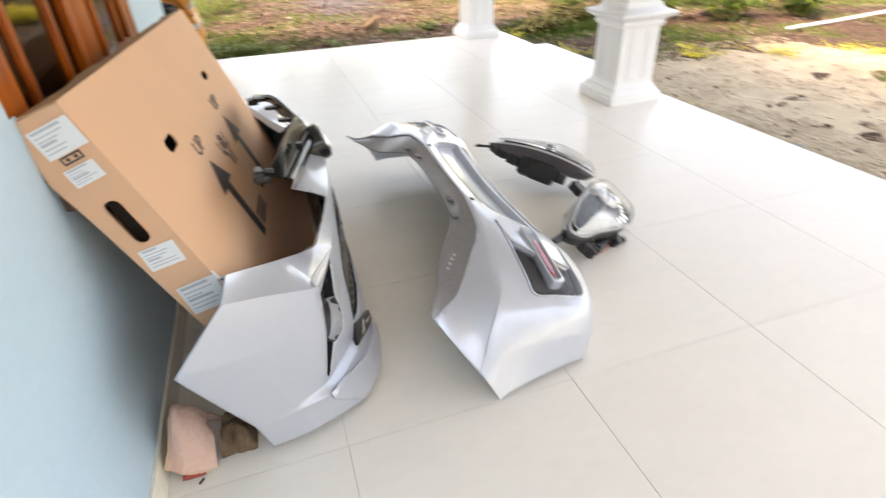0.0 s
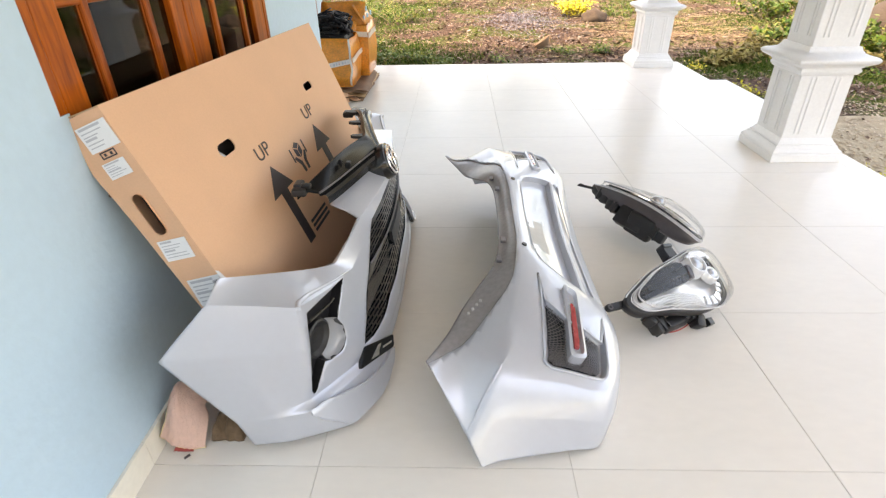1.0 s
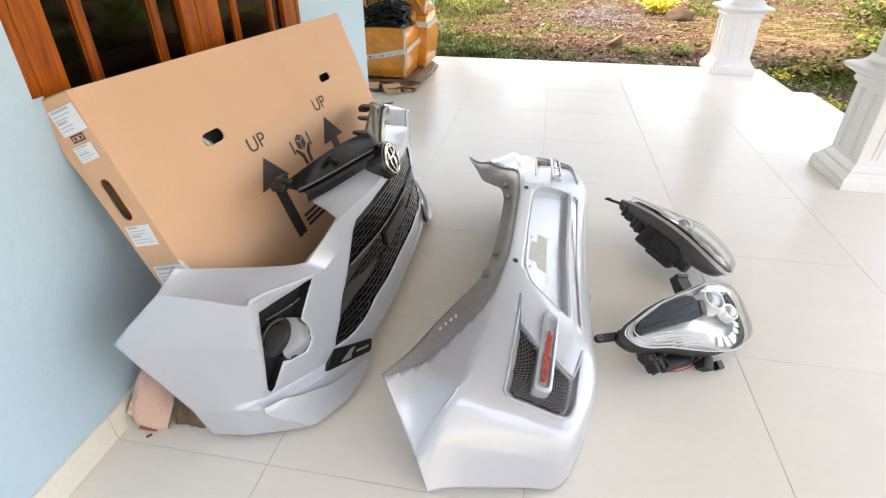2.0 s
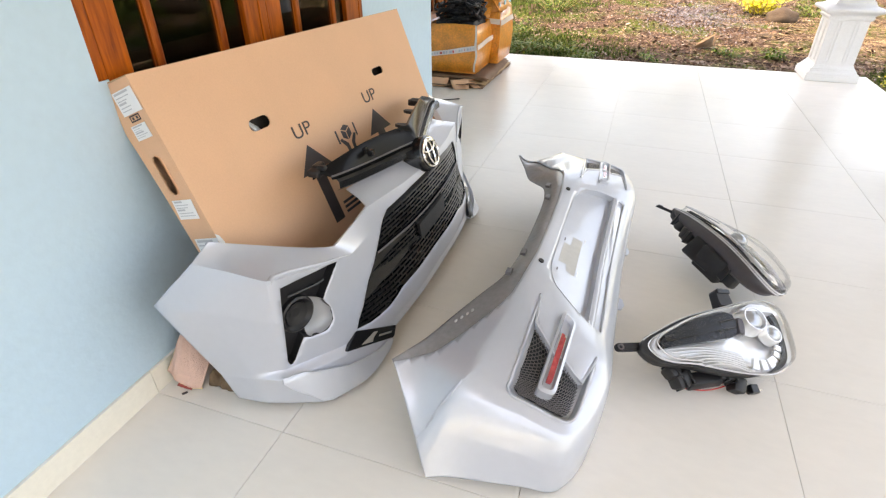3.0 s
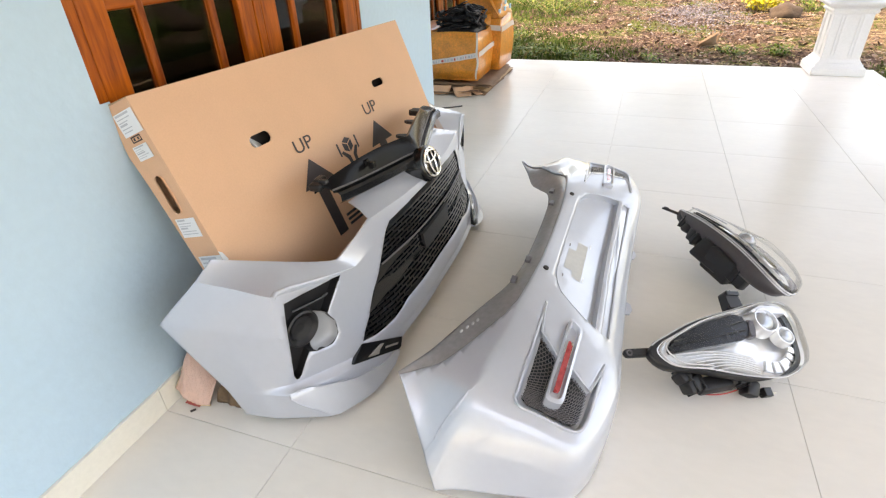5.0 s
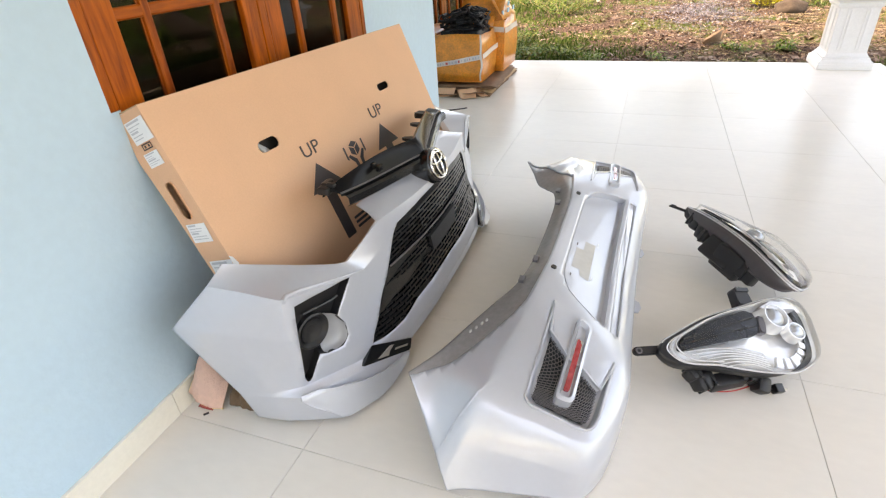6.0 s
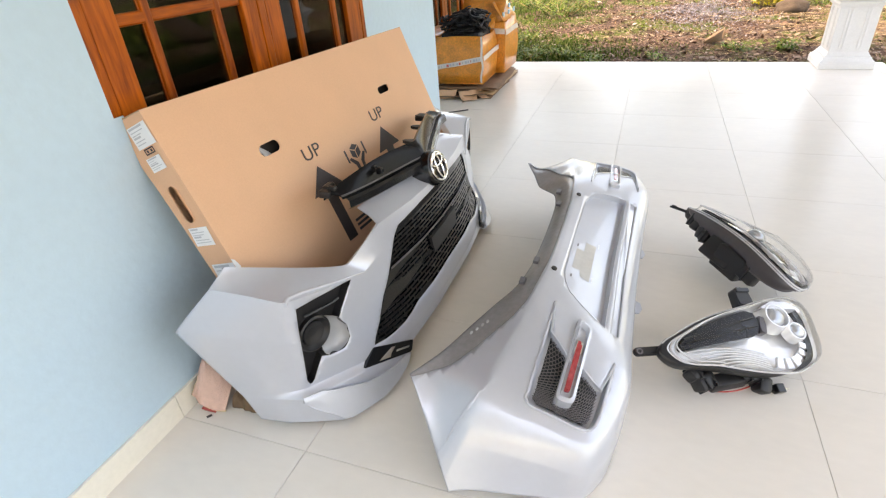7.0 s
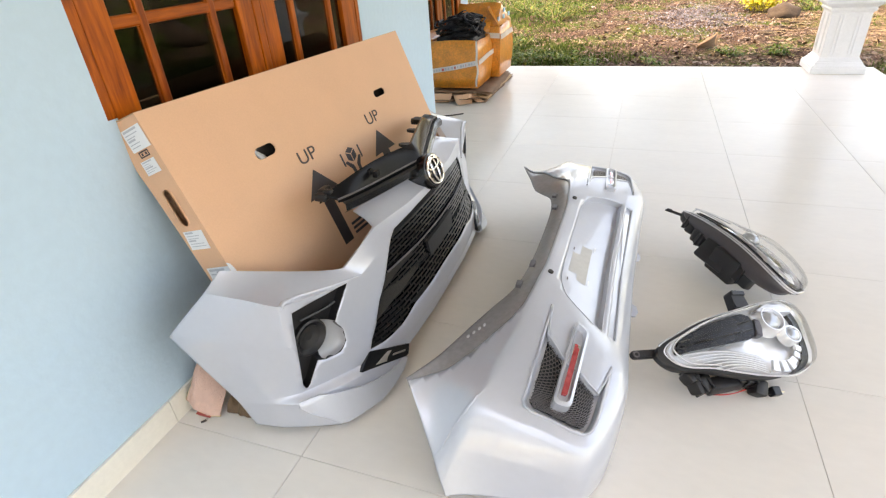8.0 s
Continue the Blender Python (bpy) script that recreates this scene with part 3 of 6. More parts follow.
rear = thing("rear_bumper", (1.25, REAR_Y, 0), "silver painted rear car bumper standing on the tiles", "bumper")
S2 = REAR_SKIN.smax
R_VENT = [(3.58, 3.73), (3.34, 3.70), (3.11, 3.67), (2.92, 3.625), (2.74, 3.57), (2.58, 3.49), (2.44, 3.40), (2.32, 3.275), (2.21, 3.13), (2.10, 2.90), (2.02, 2.67), (2.03, 2.58), (2.05, 2.49), (2.09, 2.45), (2.14, 2.42), (2.34, 2.42), (2.54, 2.40), (2.74, 2.35),
          (2.93, 2.30), (3.02, 2.31), (3.10, 2.33), (3.22, 2.41), (3.38, 2.54), (3.55, 2.64), (3.76, 2.71), (3.97, 2.77), (3.68, 2.77), (3.44, 2.77), (3.38, 2.97), (3.33, 3.13), (3.24, 3.20), (3.15, 3.27), (3.12, 3.37), (3.09, 3.46), (3.02, 3.59), (3.27, 3.67)]
R_MESH = dense([(3.01, 3.57), (2.83, 3.51), (2.65, 3.43), (2.50, 3.32), (2.36, 3.19), (2.24, 2.98), (2.14, 2.75), (2.20, 2.61), (2.45, 2.58), (2.69, 2.54), (2.93, 2.45), (3.09, 2.48), (3.31, 2.68), (3.43, 2.76), (3.39, 2.91), (3.31, 3.12), (3.14, 3.27), (3.10, 3.39), (3.03, 3.53)], 0.1)
nearrec = [(5.06, 3.79), (4.90, 3.78), (4.70, 3.76), (4.48, 3.72), (4.28, 3.64), (4.28, 3.50), (4.34, 3.30), (4.44, 3.13)]
R_REC = dense(nearrec + [(6.0, 3.13)] + [(12 - x, y) for x, y in nearrec[::-1]] + [(6.0, 3.80)], 0.1)
R_GROOVE = dense([(4.51, 3.02), (4.60, 2.82), (7.40, 2.82), (7.49, 3.02)], 0.12, 0.03)
R_VENT2 = mirror_s(R_VENT, S2)
edge = [(0.0, 4.96), (0.57, 4.81), (0.92, 4.68), (1.34, 4.58), (1.63, 4.50), (2.04, 4.37), (2.46, 4.21), (2.9, 4.12), (3.6, 4.12), (6.0, 4.13)]
edge = edge + mirror_s(edge, S2)[1:]
rear_skin = part("bumper_skin", cut_sheet(REAR_SKIN, [R_VENT, R_VENT2, R_REC, R_GROOVE], [(0, 0), (S2, 0)] + edge[::-1]), SILVER, rear, smooth=28)
rear_skin.modifiers.new("thickness", "SOLIDIFY").thickness = 0.004
for vent, mesh in ((R_VENT, R_MESH), (R_VENT2, mirror_s(R_MESH, S2))):
    v = part("vent", tray(REAR_SKIN, vent, 0.024, rim=-0.001, shrink=0.94, inset=0.004), SILVER, rear, "silver edged vent recess", smooth=40)
    part("vent_back", cut_sheet(REAR_SKIN, (), mesh, 0.1, -0.0235), BLACK, v)
    part("vent_mesh", lattice(REAR_SKIN, mesh, 0.042, 0.036, 0.014, 0.0011, bmesh.new()), GREY_MESH, v, "dark grey honeycomb mesh")
    part("vent_rim", rim(REAR_SKIN, vent, 0.0052, 0.0), SILVER, v, smooth=60)
REC_DEEP = 0.03
cutw = dense([(5.83, 3.68), (5.86, 3.57), (6.09, 3.57), (6.12, 3.41), (5.31, 3.41), (5.28, 3.54), (5.40, 3.56), (5.33, 3.68)], 0.1)
rec = part("plate_recess", tray(REAR_SKIN, R_REC, REC_DEEP, floor=False, inset=0.003), SILVER, rear, "recess for the number plate", smooth=30)
part("recess_floor", cut_sheet(REAR_SKIN, (), R_REC, 0.12, -REC_DEEP), SILVER, rec, smooth=40)
# no hole is cut: a flat grey patch paints the lit floor beyond it
part("plate_window", cut_sheet(REAR_SKIN, (), cutw, 0.12, -REC_DEEP + 0.001), LIT_FLOOR_GREY, rec, "grey patch for the lit floor seen through the plate lamp opening")
for a_ in (5.40, 6.15):
    part("slot", cut_sheet(REAR_SKIN, (), dense([(a_ - 0.05, 3.37), (a_ + 0.05, 3.37), (a_ + 0.05, 3.385), (a_ - 0.05, 3.385)], 0.1), 0.12, -REC_DEEP + 0.001), PAPER, rec)
for a_, b_ in ((5.14, 3.66), (5.92, 3.68)):
    part("screw_hole", cut_sheet(REAR_SKIN, (), dense([(a_ - 0.04, b_ - 0.01), (a_ + 0.04, b_ - 0.01), (a_ + 0.04, b_ + 0.01), (a_ - 0.04, b_ + 0.01)], 0.03, 0.02), 0.12, -REC_DEEP + 0.001), GREY_PLASTIC, rec)
part("recess_rim", rim(REAR_SKIN, R_REC, 0.002, 0.0), SILVER, rec, smooth=60)
part("lower_groove", tray(REAR_SKIN, R_GROOVE, 0.009), SILVER, rear, smooth=30)
for s in (4.57, S2 - 4.57):
    c = Vector(REAR_SKIN.at(s, 3.94, 0.002))
    n = Vector(REAR_SKIN.normal(s, 3.94))
    bolt = bmesh.new()
    bmesh.ops.create_cone(bolt, cap_ends=True, segments=16, radius1=0.011, radius2=0.010, depth=0.006)
    bmesh.ops.transform(bolt, matrix=Matrix.Translation(c) @ n.to_track_quat("Z", "Y").to_matrix().to_4x4(), verts=bolt.verts)
    part("bolt_hole", bolt, BLACK, rear, "black rubber hole plug")


def flat_on(skin, corners, out):
    """A pose on the skin under a patch of four corners (s, h), and the patch's outline in it."""
    p = [Vector(skin.at(*c)) for c in corners]
    mid = sum(p, Vector()) / len(p)
    x = (p[0] - p[-1]).normalized()
    n = (p[0] - p[2]).cross(p[1] - p[3]).normalized()
    if n.dot(Vector(skin.normal(sum(c[0] for c in corners) / 4, sum(c[1] for c in corners) / 4))) < 0:
        n = -n
    y = n.cross(x)
    m = Matrix.Translation(mid + n * out) @ Matrix((x, y, n)).transposed().to_4x4()
    inv = m.inverted()
    return m, [((inv @ q).x, (inv @ q).y) for q in p]


def lamp_strip(far):
    """A raised frame round a slim upright reflector."""
    q = [(3.83, 3.44), (3.94, 3.27), (2.79, 2.76), (2.48, 2.76)]
    if far:
        q = [(S2 - a_, b_) for a_, b_ in q]
    m, out = flat_on(REAR_SKIN, q, 0.014 if far else 0.022)
    ax = [Vector((*c, 0)) for c in out]
    outer = dense(out, 0.02, 0.02)
    c0 = sum(ax, Vector()) / 4

    def inset(k, kl):
        return [(c0.x + (x - c0.x) * kl, c0.y + (y - c0.y) * k) for x, y in outer]

    in1, in2 = inset(0.70, 0.92), inset(0.52, 0.86)
    rings = [[m @ Vector((x, y, z)) for x, y in o] for o, z in ((outer, -0.07), (outer, 0.0), (in1, 0.004), (in2, -0.014))]
    f = part("reflector_frame", ring_loft(rings), SILVER, rear, "silver frame of the reflector", smooth=35)
    lens = dense([(c0.x - 0.022 + (x - c0.x) * 0.60, c0.y + (y - c0.y) * 0.32) for x, y in out], 0.02, 0.006)
    part("reflector", prism(lens, 0.012, m @ Matrix.Translation((0, 0, -0.0138)), bevel=0.004), RED, f, "clear red reflector", smooth=30)
    tip = dense([(c0.x + 0.052 + (x - c0.x) * 0.16, c0.y + (y - c0.y) * 0.40) for x, y in out], 0.02, 0.005)
    part("reflector_clip", prism(tip, 0.010, m @ Matrix.Translation((0, 0, -0.0138)), bevel=0.002), CHROME, f, "clear plastic end of the reflector")


lamp_strip(False)
lamp_strip(True)
# inner flange under the upper edge, and fixing tabs at the lower edge
flange = part("inner_flange", cut_sheet(REAR_SKIN, (), [(s, h - 0.09) for s, h in edge] + [(S2, 5), (0, 5)], 0.1, -0.0065), INNER, rear, "unpainted dark grey inner ledge", smooth=30)
flange.modifiers.new("thickness", "SOLIDIFY").thickness = 0.003
for s in (4.0, 5.0, 7.0, 8.0):
    p = Vector(REAR_SKIN.at(s, 4.75))
    part("clip", box(p - Vector((0.010, 0.018, 0.002)), p + Vector((0.010, 0.018, 0.010)), 0.002), GREY_PLASTIC, flange)
for s, h in ((1.75, 4.80), (1.90, 4.76), (2.05, 4.72), (2.18, 4.68)):
    p, n = Vector(REAR_SKIN.at(s, h, 0.003)), Vector(REAR_SKIN.normal(s, h))
    eye = bmesh.new()
    bmesh.ops.create_uvsphere(eye, u_segments=10, v_segments=6, radius=0.010)
    bmesh.ops.transform(eye, matrix=Matrix.Translation(p) @ n.to_track_quat("Z", "Y").to_matrix().to_4x4() @ Matrix.Diagonal((1, 0.6, 0.25, 1)), verts=eye.verts)
    part("rivet", eye, BEZEL, flange, smooth=60)
for y in (0.96, 1.40):
    part("fixing_tab", prism([(0, -0.05), (0.035, -0.035), (0.045, 0.0), (0.035, 0.035), (0, 0.05)], 0.005, pose(1.530, y, 0.100, 0, 12, 0)), SILVER, rear)

# ---- front bumper ----
front = thing("front_bumper", (0.55, FRONT_Y, 0), "silver painted front car bumper with black mesh grille", "bumper")
S1 = FRONT_SKIN.smax
F_VENT = [(2.18, 3.79), (2.55, 3.88), (2.97, 3.95), (3.25, 3.975), (3.53, 3.98), (3.43, 3.85), (3.33, 3.74), (3.13, 3.51), (2.95, 3.28), (2.99, 3.20), (3.05, 3.11), (3.10, 3.01), (3.09, 2.92), (3.06, 2.74), (2.98, 2.66), (2.92, 2.59), (2.86, 2.54), (2.75, 2.52), (2.65, 2.52), (2.55, 2.51),
          (2.42, 2.56), (2.30, 2.35), (2.19, 2.13), (2.12, 2.05), (2.08, 2.06), (2.05, 2.15), (2.07, 2.40), (2.09, 2.63), (2.11, 2.90), (2.13, 3.18), (2.15, 3.48)]
half = [(7.0, 4.54), (6.82, 4.52), (6.16, 4.45), (5.58, 4.33), (5.36, 4.30), (5.06, 3.92), (4.77, 3.55), (4.33, 2.95), (3.98, 2.62), (3.72, 2.40), (3.58, 2.22), (3.9, 2.21), (4.3, 2.20), (4.69, 2.22), (5.0, 2.29), (5.29, 2.35), (6.49, 2.36), (7.0, 2.37)]
F_GRILLE = dense(half + [(S1 - s, h) for s, h in half[-2:0:-1]], 0.1)
F_VENT2 = mirror_s(F_VENT, S1)
F_FOOT = [(0, 0), (3.5, 0), (3.95, 0.10), (4.34, 0.32), (4.58, 0.60), (4.75, 0.64), (5.04, 0.68), (7.0, 0.66)]
F_NOTCH = [(3.85, 6), (4.0, 5.45), (4.2, 5.18), (4.52, 5.05), (5.0, 5.08), (5.03, 5.5), (5.0, 6)]
F_EDGE = F_FOOT + [(S1 - a_, b_) for a_, b_ in F_FOOT[-2::-1]] + [(S1, 6)] + [(S1 - a_, b_) for a_, b_ in F_NOTCH] + F_NOTCH[::-1] + [(0, 6)]
skin = part("bumper_skin", cut_sheet(FRONT_SKIN, [F_VENT, F_VENT2, F_GRILLE], F_EDGE), SILVER, front, smooth=28)
part("bumper_inside", cut_sheet(FRONT_SKIN, [F_VENT, F_VENT2, F_GRILLE], F_EDGE, out=-0.0055), BLACK_MATT, front, "unpainted black inner side", smooth=28)
skin.modifiers.new("thickness", "SOLIDIFY").thickness = 0.004
for vent, sign in ((F_VENT, 1), (F_VENT2, -1)):
    v = part("fog_lamp_surround", tray(FRONT_SKIN, vent, 0.036, inset=0.006, rim=-0.001), BLACK_MATT, front, "matt black fog lamp surround", smooth=30)
    s0, h0 = (2.48, 3.01) if sign > 0 else (S1 - 2.48, 3.01)
    c, n = Vector(FRONT_SKIN.at(s0, h0, -0.032)), Vector(FRONT_SKIN.normal(s0, h0))
    face = Matrix.Translation(c) @ n.to_track_quat("Z", "Y").to_matrix().to_4x4()
    cup = [[face @ Vector((r * math.cos(a * math.tau / 32), r * math.sin(a * math.tau / 32), z)) for a in range(32)]
           for r, z in ((0.066, -0.014), (0.064, 0.010), (0.058, 0.014), (0.050, 0.002), (0.043, -0.003), (0.042, 0.003), (0.031, 0.001), (0.012, -0.008))]
    part("fog_lamp_cap", ring_loft(cup), BLACK_MATT, v, "round black blanking cap", smooth=30)
    rows_s = []
    for kr, deep in ((1.0, 0.0015), (0.985, 0.010), (0.95, 0.021), (0.86, 0.029), (0.6, 0.0335), (0.25, 0.035)):
        row = []
        for i in range(29):
            a_ = radians(-100 + 172 * i / 28)
            sa, ha = 2.60 + 0.495 * kr * math.cos(a_), 2.965 + 0.455 * kr * math.sin(a_)
            row.append(FRONT_SKIN.at(sa if sign > 0 else S1 - sa, ha, -deep))
        rows_s.append(row)
    part("fog_lamp_socket", ring_loft(rows_s, close=False, caps=False), SOCKET, v, "silver half-round socket", smooth=50)
    ribp = [(2.35, 3.49), (3.15, 3.64)] if sign > 0 else [(S1 - 2.35, 3.49), (S1 - 3.15, 3.64)]
    part("rib", tube([FRONT_SKIN.at(ribp[0][0] + (ribp[1][0] - ribp[0][0]) * i / 8, ribp[0][1] + (ribp[1][1] - ribp[0][1]) * i / 8, -0.02) for i in range(9)], 0.004, 6), BLACK, v)
    rimline = [(2.0, 3.97), (2.03, 4.10), (2.3, 4.17), (2.62, 4.17), (3.24, 4.13), (4.0, 4.0)] if sign > 0 else [(S1 - s, h) for s, h in [(2.0, 3.97), (2.03, 4.10), (2.3, 4.17), (2.62, 4.17), (3.24, 4.13), (4.0, 4.0)]]
    part("vent_rim", tube([FRONT_SKIN.at(*p, 0.0) for p in rimline], lambda f: 0.009 * (1 - 0.6 * f), 8), SILVER, front, smooth=60)
    q = [(3.06, 1.33), (3.52, 2.20), (4.60, 0.74), (4.34, 0.36)]
    q = q if sign > 0 else [(S1 - a_, b_) for a_, b_ in q]
    dm, dout = flat_on(FRONT_SKIN, q, 0.010)
    d = part("lamp_strip", prism(dense(dout, 0.05, 0.006), 0.040, dm @ Matrix.Translation((0, 0, -0.040)), bevel=0.003), BLACK_GLOSS, front, "gloss black strip with a chrome insert", smooth=30)
    e0, e1, e2, e3 = (Vector((*p, 0)) for p in dout)

    def on_strip(u, w):
        p = e0.lerp(e3, u).lerp(e1.lerp(e2, u), w)
        return (p.x, p.y)

    for poly in ([(0.26, 0.15), (0.44, 0.80), (0.54, 0.80), (0.48, 0.45), (0.50, 0.15)], [(0.60, 0.40), (0.60, 0.55), (0.90, 0.62), (0.90, 0.45)]):
        part("chrome_insert", prism([on_strip(*p) for p in poly], 0.003, dm, bevel=0.001), CHROME, d)
    lip = dense([(1.95, 1.09), (2.13, 1.12), (2.5, 0.92), (2.94, 0.70), (3.4, 0.55), (3.76, 0.46), (4.12, 0.48), (4.25, 0.36), (3.9, 0.16), (3.4, 0.04), (2.76, 0.03), (2.2, 0.04), (2.06, 0.11), (2.0, 0.55)], 0.1)
    lip = lip if sign > 0 else mirror_s(lip, S1)
    chin = part("chin_lip", cut_sheet(FRONT_SKIN, (), lip, 0.1, 0.017), SILVER, skin, smooth=30)
    part("lip_edge", tray(FRONT_SKIN, lip, -0.017, floor=False, rim=-0.003), SILVER, chin, smooth=30)
    part("lip_ridge", rim(FRONT_SKIN, [(s, h) for s, h in lip], 0.004, 0.05), SILVER, chin, smooth=60)
grille = part("grille", tray(FRONT_SKIN, F_GRILLE, 0.05, inset=0.003, rim=-0.001), BLACK, front, "black plastic grille", smooth=30)
part("grille_mesh", lattice(FRONT_SKIN, F_GRILLE, 0.15, 0.092, 0.006, 0.0048, bmesh.new()), BLACK_GLOSS, grille, "black honeycomb mesh")
BAND = dense([(4.73, 3.46), (4.03, 2.68), (4.63, 2.79), (5.73, 2.91), (7.0, 2.95), (8.27, 2.91), (9.37, 2.79), (9.97, 2.68), (9.27, 3.46), (8.6, 3.41), (7.0, 3.38), (5.4, 3.41)], 0.12)
band = part("grille_band", tray(FRONT_SKIN, BAND, -0.002, rim=-0.03), BLACK_GLOSS, grille, "gloss black cross bar", smooth=40)
part("band_edge", tube([FRONT_SKIN.at(4.75 + 4.5 * i / 30, 3.45 - 0.07 * math.sin(math.pi * i / 30), 0.002) for i in range(31)], 0.0035, 6), GREY_PLASTIC, band, smooth=60)
PLATE = dense([(6.3, 3.22), (6.35, 2.86), (7.65, 2.86), (7.7, 3.22)], 0.12)
part("plate_holder", tray(FRONT_SKIN, PLATE, -0.006, rim=-0.03), BLACK_MATT, grille, "matt black number plate holder", smooth=30)

# upper cover of the grille, one curved black piece with lugs
cover_rows = []
for i in range(49):
    y = 0.525 + 1.02 * i / 48
    u = min(abs(y - 1.0) / 0.475, 1.0)
    fx = 0.684 - 0.135 * u ** 0.85
    fz = 0.652 + 0.014 * u ** 4
    bx = 0.595 - 0.10 * u - 0.05 * u ** 6
    bz = 0.752 + 0.016 * math.sin(math.pi * u) - 0.036 * u ** 6
    fz += 0.008
    cover_rows.append([(fx - 0.012, y, fz - 0.016), (fx, y, fz - 0.006), (fx - 0.002, y, fz + 0.018), (fx - 0.012, y, fz + 0.027), (fx - 0.024, y, fz + 0.024), (fx - 0.030, y, fz + 0.034),
                       (0.45 * fx + 0.55 * bx, y, 0.35 * fz + 0.65 * bz + 0.012), (bx + 0.012, y, bz), (bx, y, bz - 0.008), (bx - 0.004, y, bz - 0.03)])
cov = bmesh.new()
cv = [[cov.verts.new(p) for p in r] for r in cover_rows]
for a, b in zip(cv, cv[1:]):
    for k in range(4, len(a) - 1):
        cov.faces.new((a[k], b[k], b[k + 1], a[k + 1]))
bmesh.ops.recalc_face_normals(cov, faces=cov.faces[:])
bmesh.ops.delete(cov, geom=[v for v in cov.verts if not v.link_faces], context="VERTS")
cover_lip = ring_loft([r[:5] for r in cover_rows], close=False, caps=False)
cover = part("grille_cover", cov, COVER, front, "semi-gloss black upper grille cover", smooth=35)
cover.modifiers.new("thickness", "SOLIDIFY").thickness = 0.005
part("cover_lip", cover_lip, BLACK_GLOSS, cover, "gloss black front lip of the cover", smooth=40)
part("cover_bead", tube([Vector(r[5]) for r in cover_rows], 0.0035, 6), GREY_PLASTIC, cover, smooth=60)
for y, dx in ((1.03, 0.004), (1.22, 0.006), (1.38, 0.004)):
    u = abs(y - 1.0) / 0.475
    x0, z0 = 0.595 - 0.10 * u - 0.05 * u ** 6 - dx, 0.742
    lug = [(-0.01, -0.020), (0.034, -0.014), (0.050, -0.004), (0.044, 0.010), (0.02, 0.016), (-0.01, 0.022)]
    part("lug", prism([(-a, b) for a, b in lug], 0.012, Matrix.Translation((x0 + 0.004, y, z0 - 0.012))), BLACK_MATT, cover)
for y, x0 in ((0.70, 0.59), (0.715, 0.555)):
    part("catch", box((x0 - 0.012, y - 0.014, 0.728), (x0 + 0.010, y + 0.014, 0.752), 0.005), COVER, cover)
part("end_clip", box((0.425, 0.545, 0.700), (0.455, 0.60, 0.728), 0.008), BLACK, cover)
part("end_clip", box((0.455, 0.535, 0.715), (0.490, 0.555, 0.735), 0.006), BLACK, cover)
for y in (0.545, 1.455):
    part("end_bracket", box((0.425, y - 0.03, 0.695), (0.475, y + 0.03, 0.722), 0.008), BLACK_MATT, cover)
# badge
bc = Vector((0.705, 1.0, 0.648))
bq = Matrix.Translation(bc) @ Vector((0.93, 0, 0.36)).to_track_quat("Z", "Y").to_matrix().to_4x4()
base = [[bq @ Vector((0.078 * k * math.cos(a * math.tau / 40), 0.066 * k * math.sin(a * math.tau / 40), z)) for a in range(40)] for k, z in ((1.12, -0.09), (1.12, -0.02), (1.08, -0.006), (1.0, -0.003))]
badge = part("badge_mount", ring_loft(base), BLACK_GLOSS, front, "gloss black round badge mount", smooth=40)


def oval(a, b, r, cx=0.0, cy=0.0, z=0.002):
    return tube([bq @ Vector((cx + a * math.cos(t * math.tau / 40), cy + b * math.sin(t * math.tau / 40), z)) for t in range(40)], r, 6, closed=True)


part("badge_ring", oval(0.070, 0.058, 0.005), CHROME, badge, "chrome oval badge ring", smooth=60)
part("badge_oval", oval(0.024, 0.052, 0.005), CHROME, badge, smooth=60)
part("badge_bar", oval(0.055, 0.020, 0.005, 0.0, 0.026), CHROME, badge, smooth=60)

# ---- large flat carton leaning on the wall ----
E1 = Vector((0.0797, 0.9968, -0.008)).normalized()
E2 = Vector((-0.3711, 0.0371, 0.9278))
E2 = (E2 - E1 * E2.dot(E1)).normalized()
E3 = E1.cross(E2)
CO = Vector((0.510, 0.166, 0.040))
CL, CH, CT = 1.61, 1.133, 0.105
carton = thing("large_carton", (CO.x, CO.y + CL / 2, 0), "large flat brown cardboard carton leaning on the wall", "carton")
FRONT_M = Matrix.Translation(CO) @ Matrix((E1, E2, E3)).transposed().to_4x4()
SIDE_M = Matrix.Translation(CO) @ Matrix((-E3, E2, E1)).transposed().to_4x4()


def pill(cx, cy, w, h, turn=0.0, n=6):
    """A slot's outline with round ends."""
    r = h / 2
    pts = [(w / 2 - r + r * math.cos(a), r * math.sin(a)) for a in [-math.pi / 2 + math.pi * k / n for k in range(n + 1)]]
    pts += [(-w / 2 + r + r * math.cos(a), r * math.sin(a)) for a in [math.pi / 2 + math.pi * k / n for k in range(n + 1)]]
    c, s = math.cos(turn), math.sin(turn)
    return [(cx + c * x - s * y, cy + s * x + c * y) for x, y in pts]


def panel(m, w, h, holes, bm, thick=0.005, bow=0.0):
    """A cardboard panel w by h with holes cut through, its face at the pose's plane."""
    rows = [[m @ Vector((w * i / 4, h * j / 2, bow * math.sin(math.pi * i / 4) * math.sin(math.pi * j / 2))) for i in range(5)] for j in range(3)]
    sk = Sheet(rows, 0.0, 0.0)
    hs = [[(x / w * 4, y / h * 2) for x, y in hole] for hole in holes]
    join(cut_sheet(sk, hs, step=0.25), bm)
    for hole in hs:
        tray(sk, hole, thick, floor=False, bm=bm)


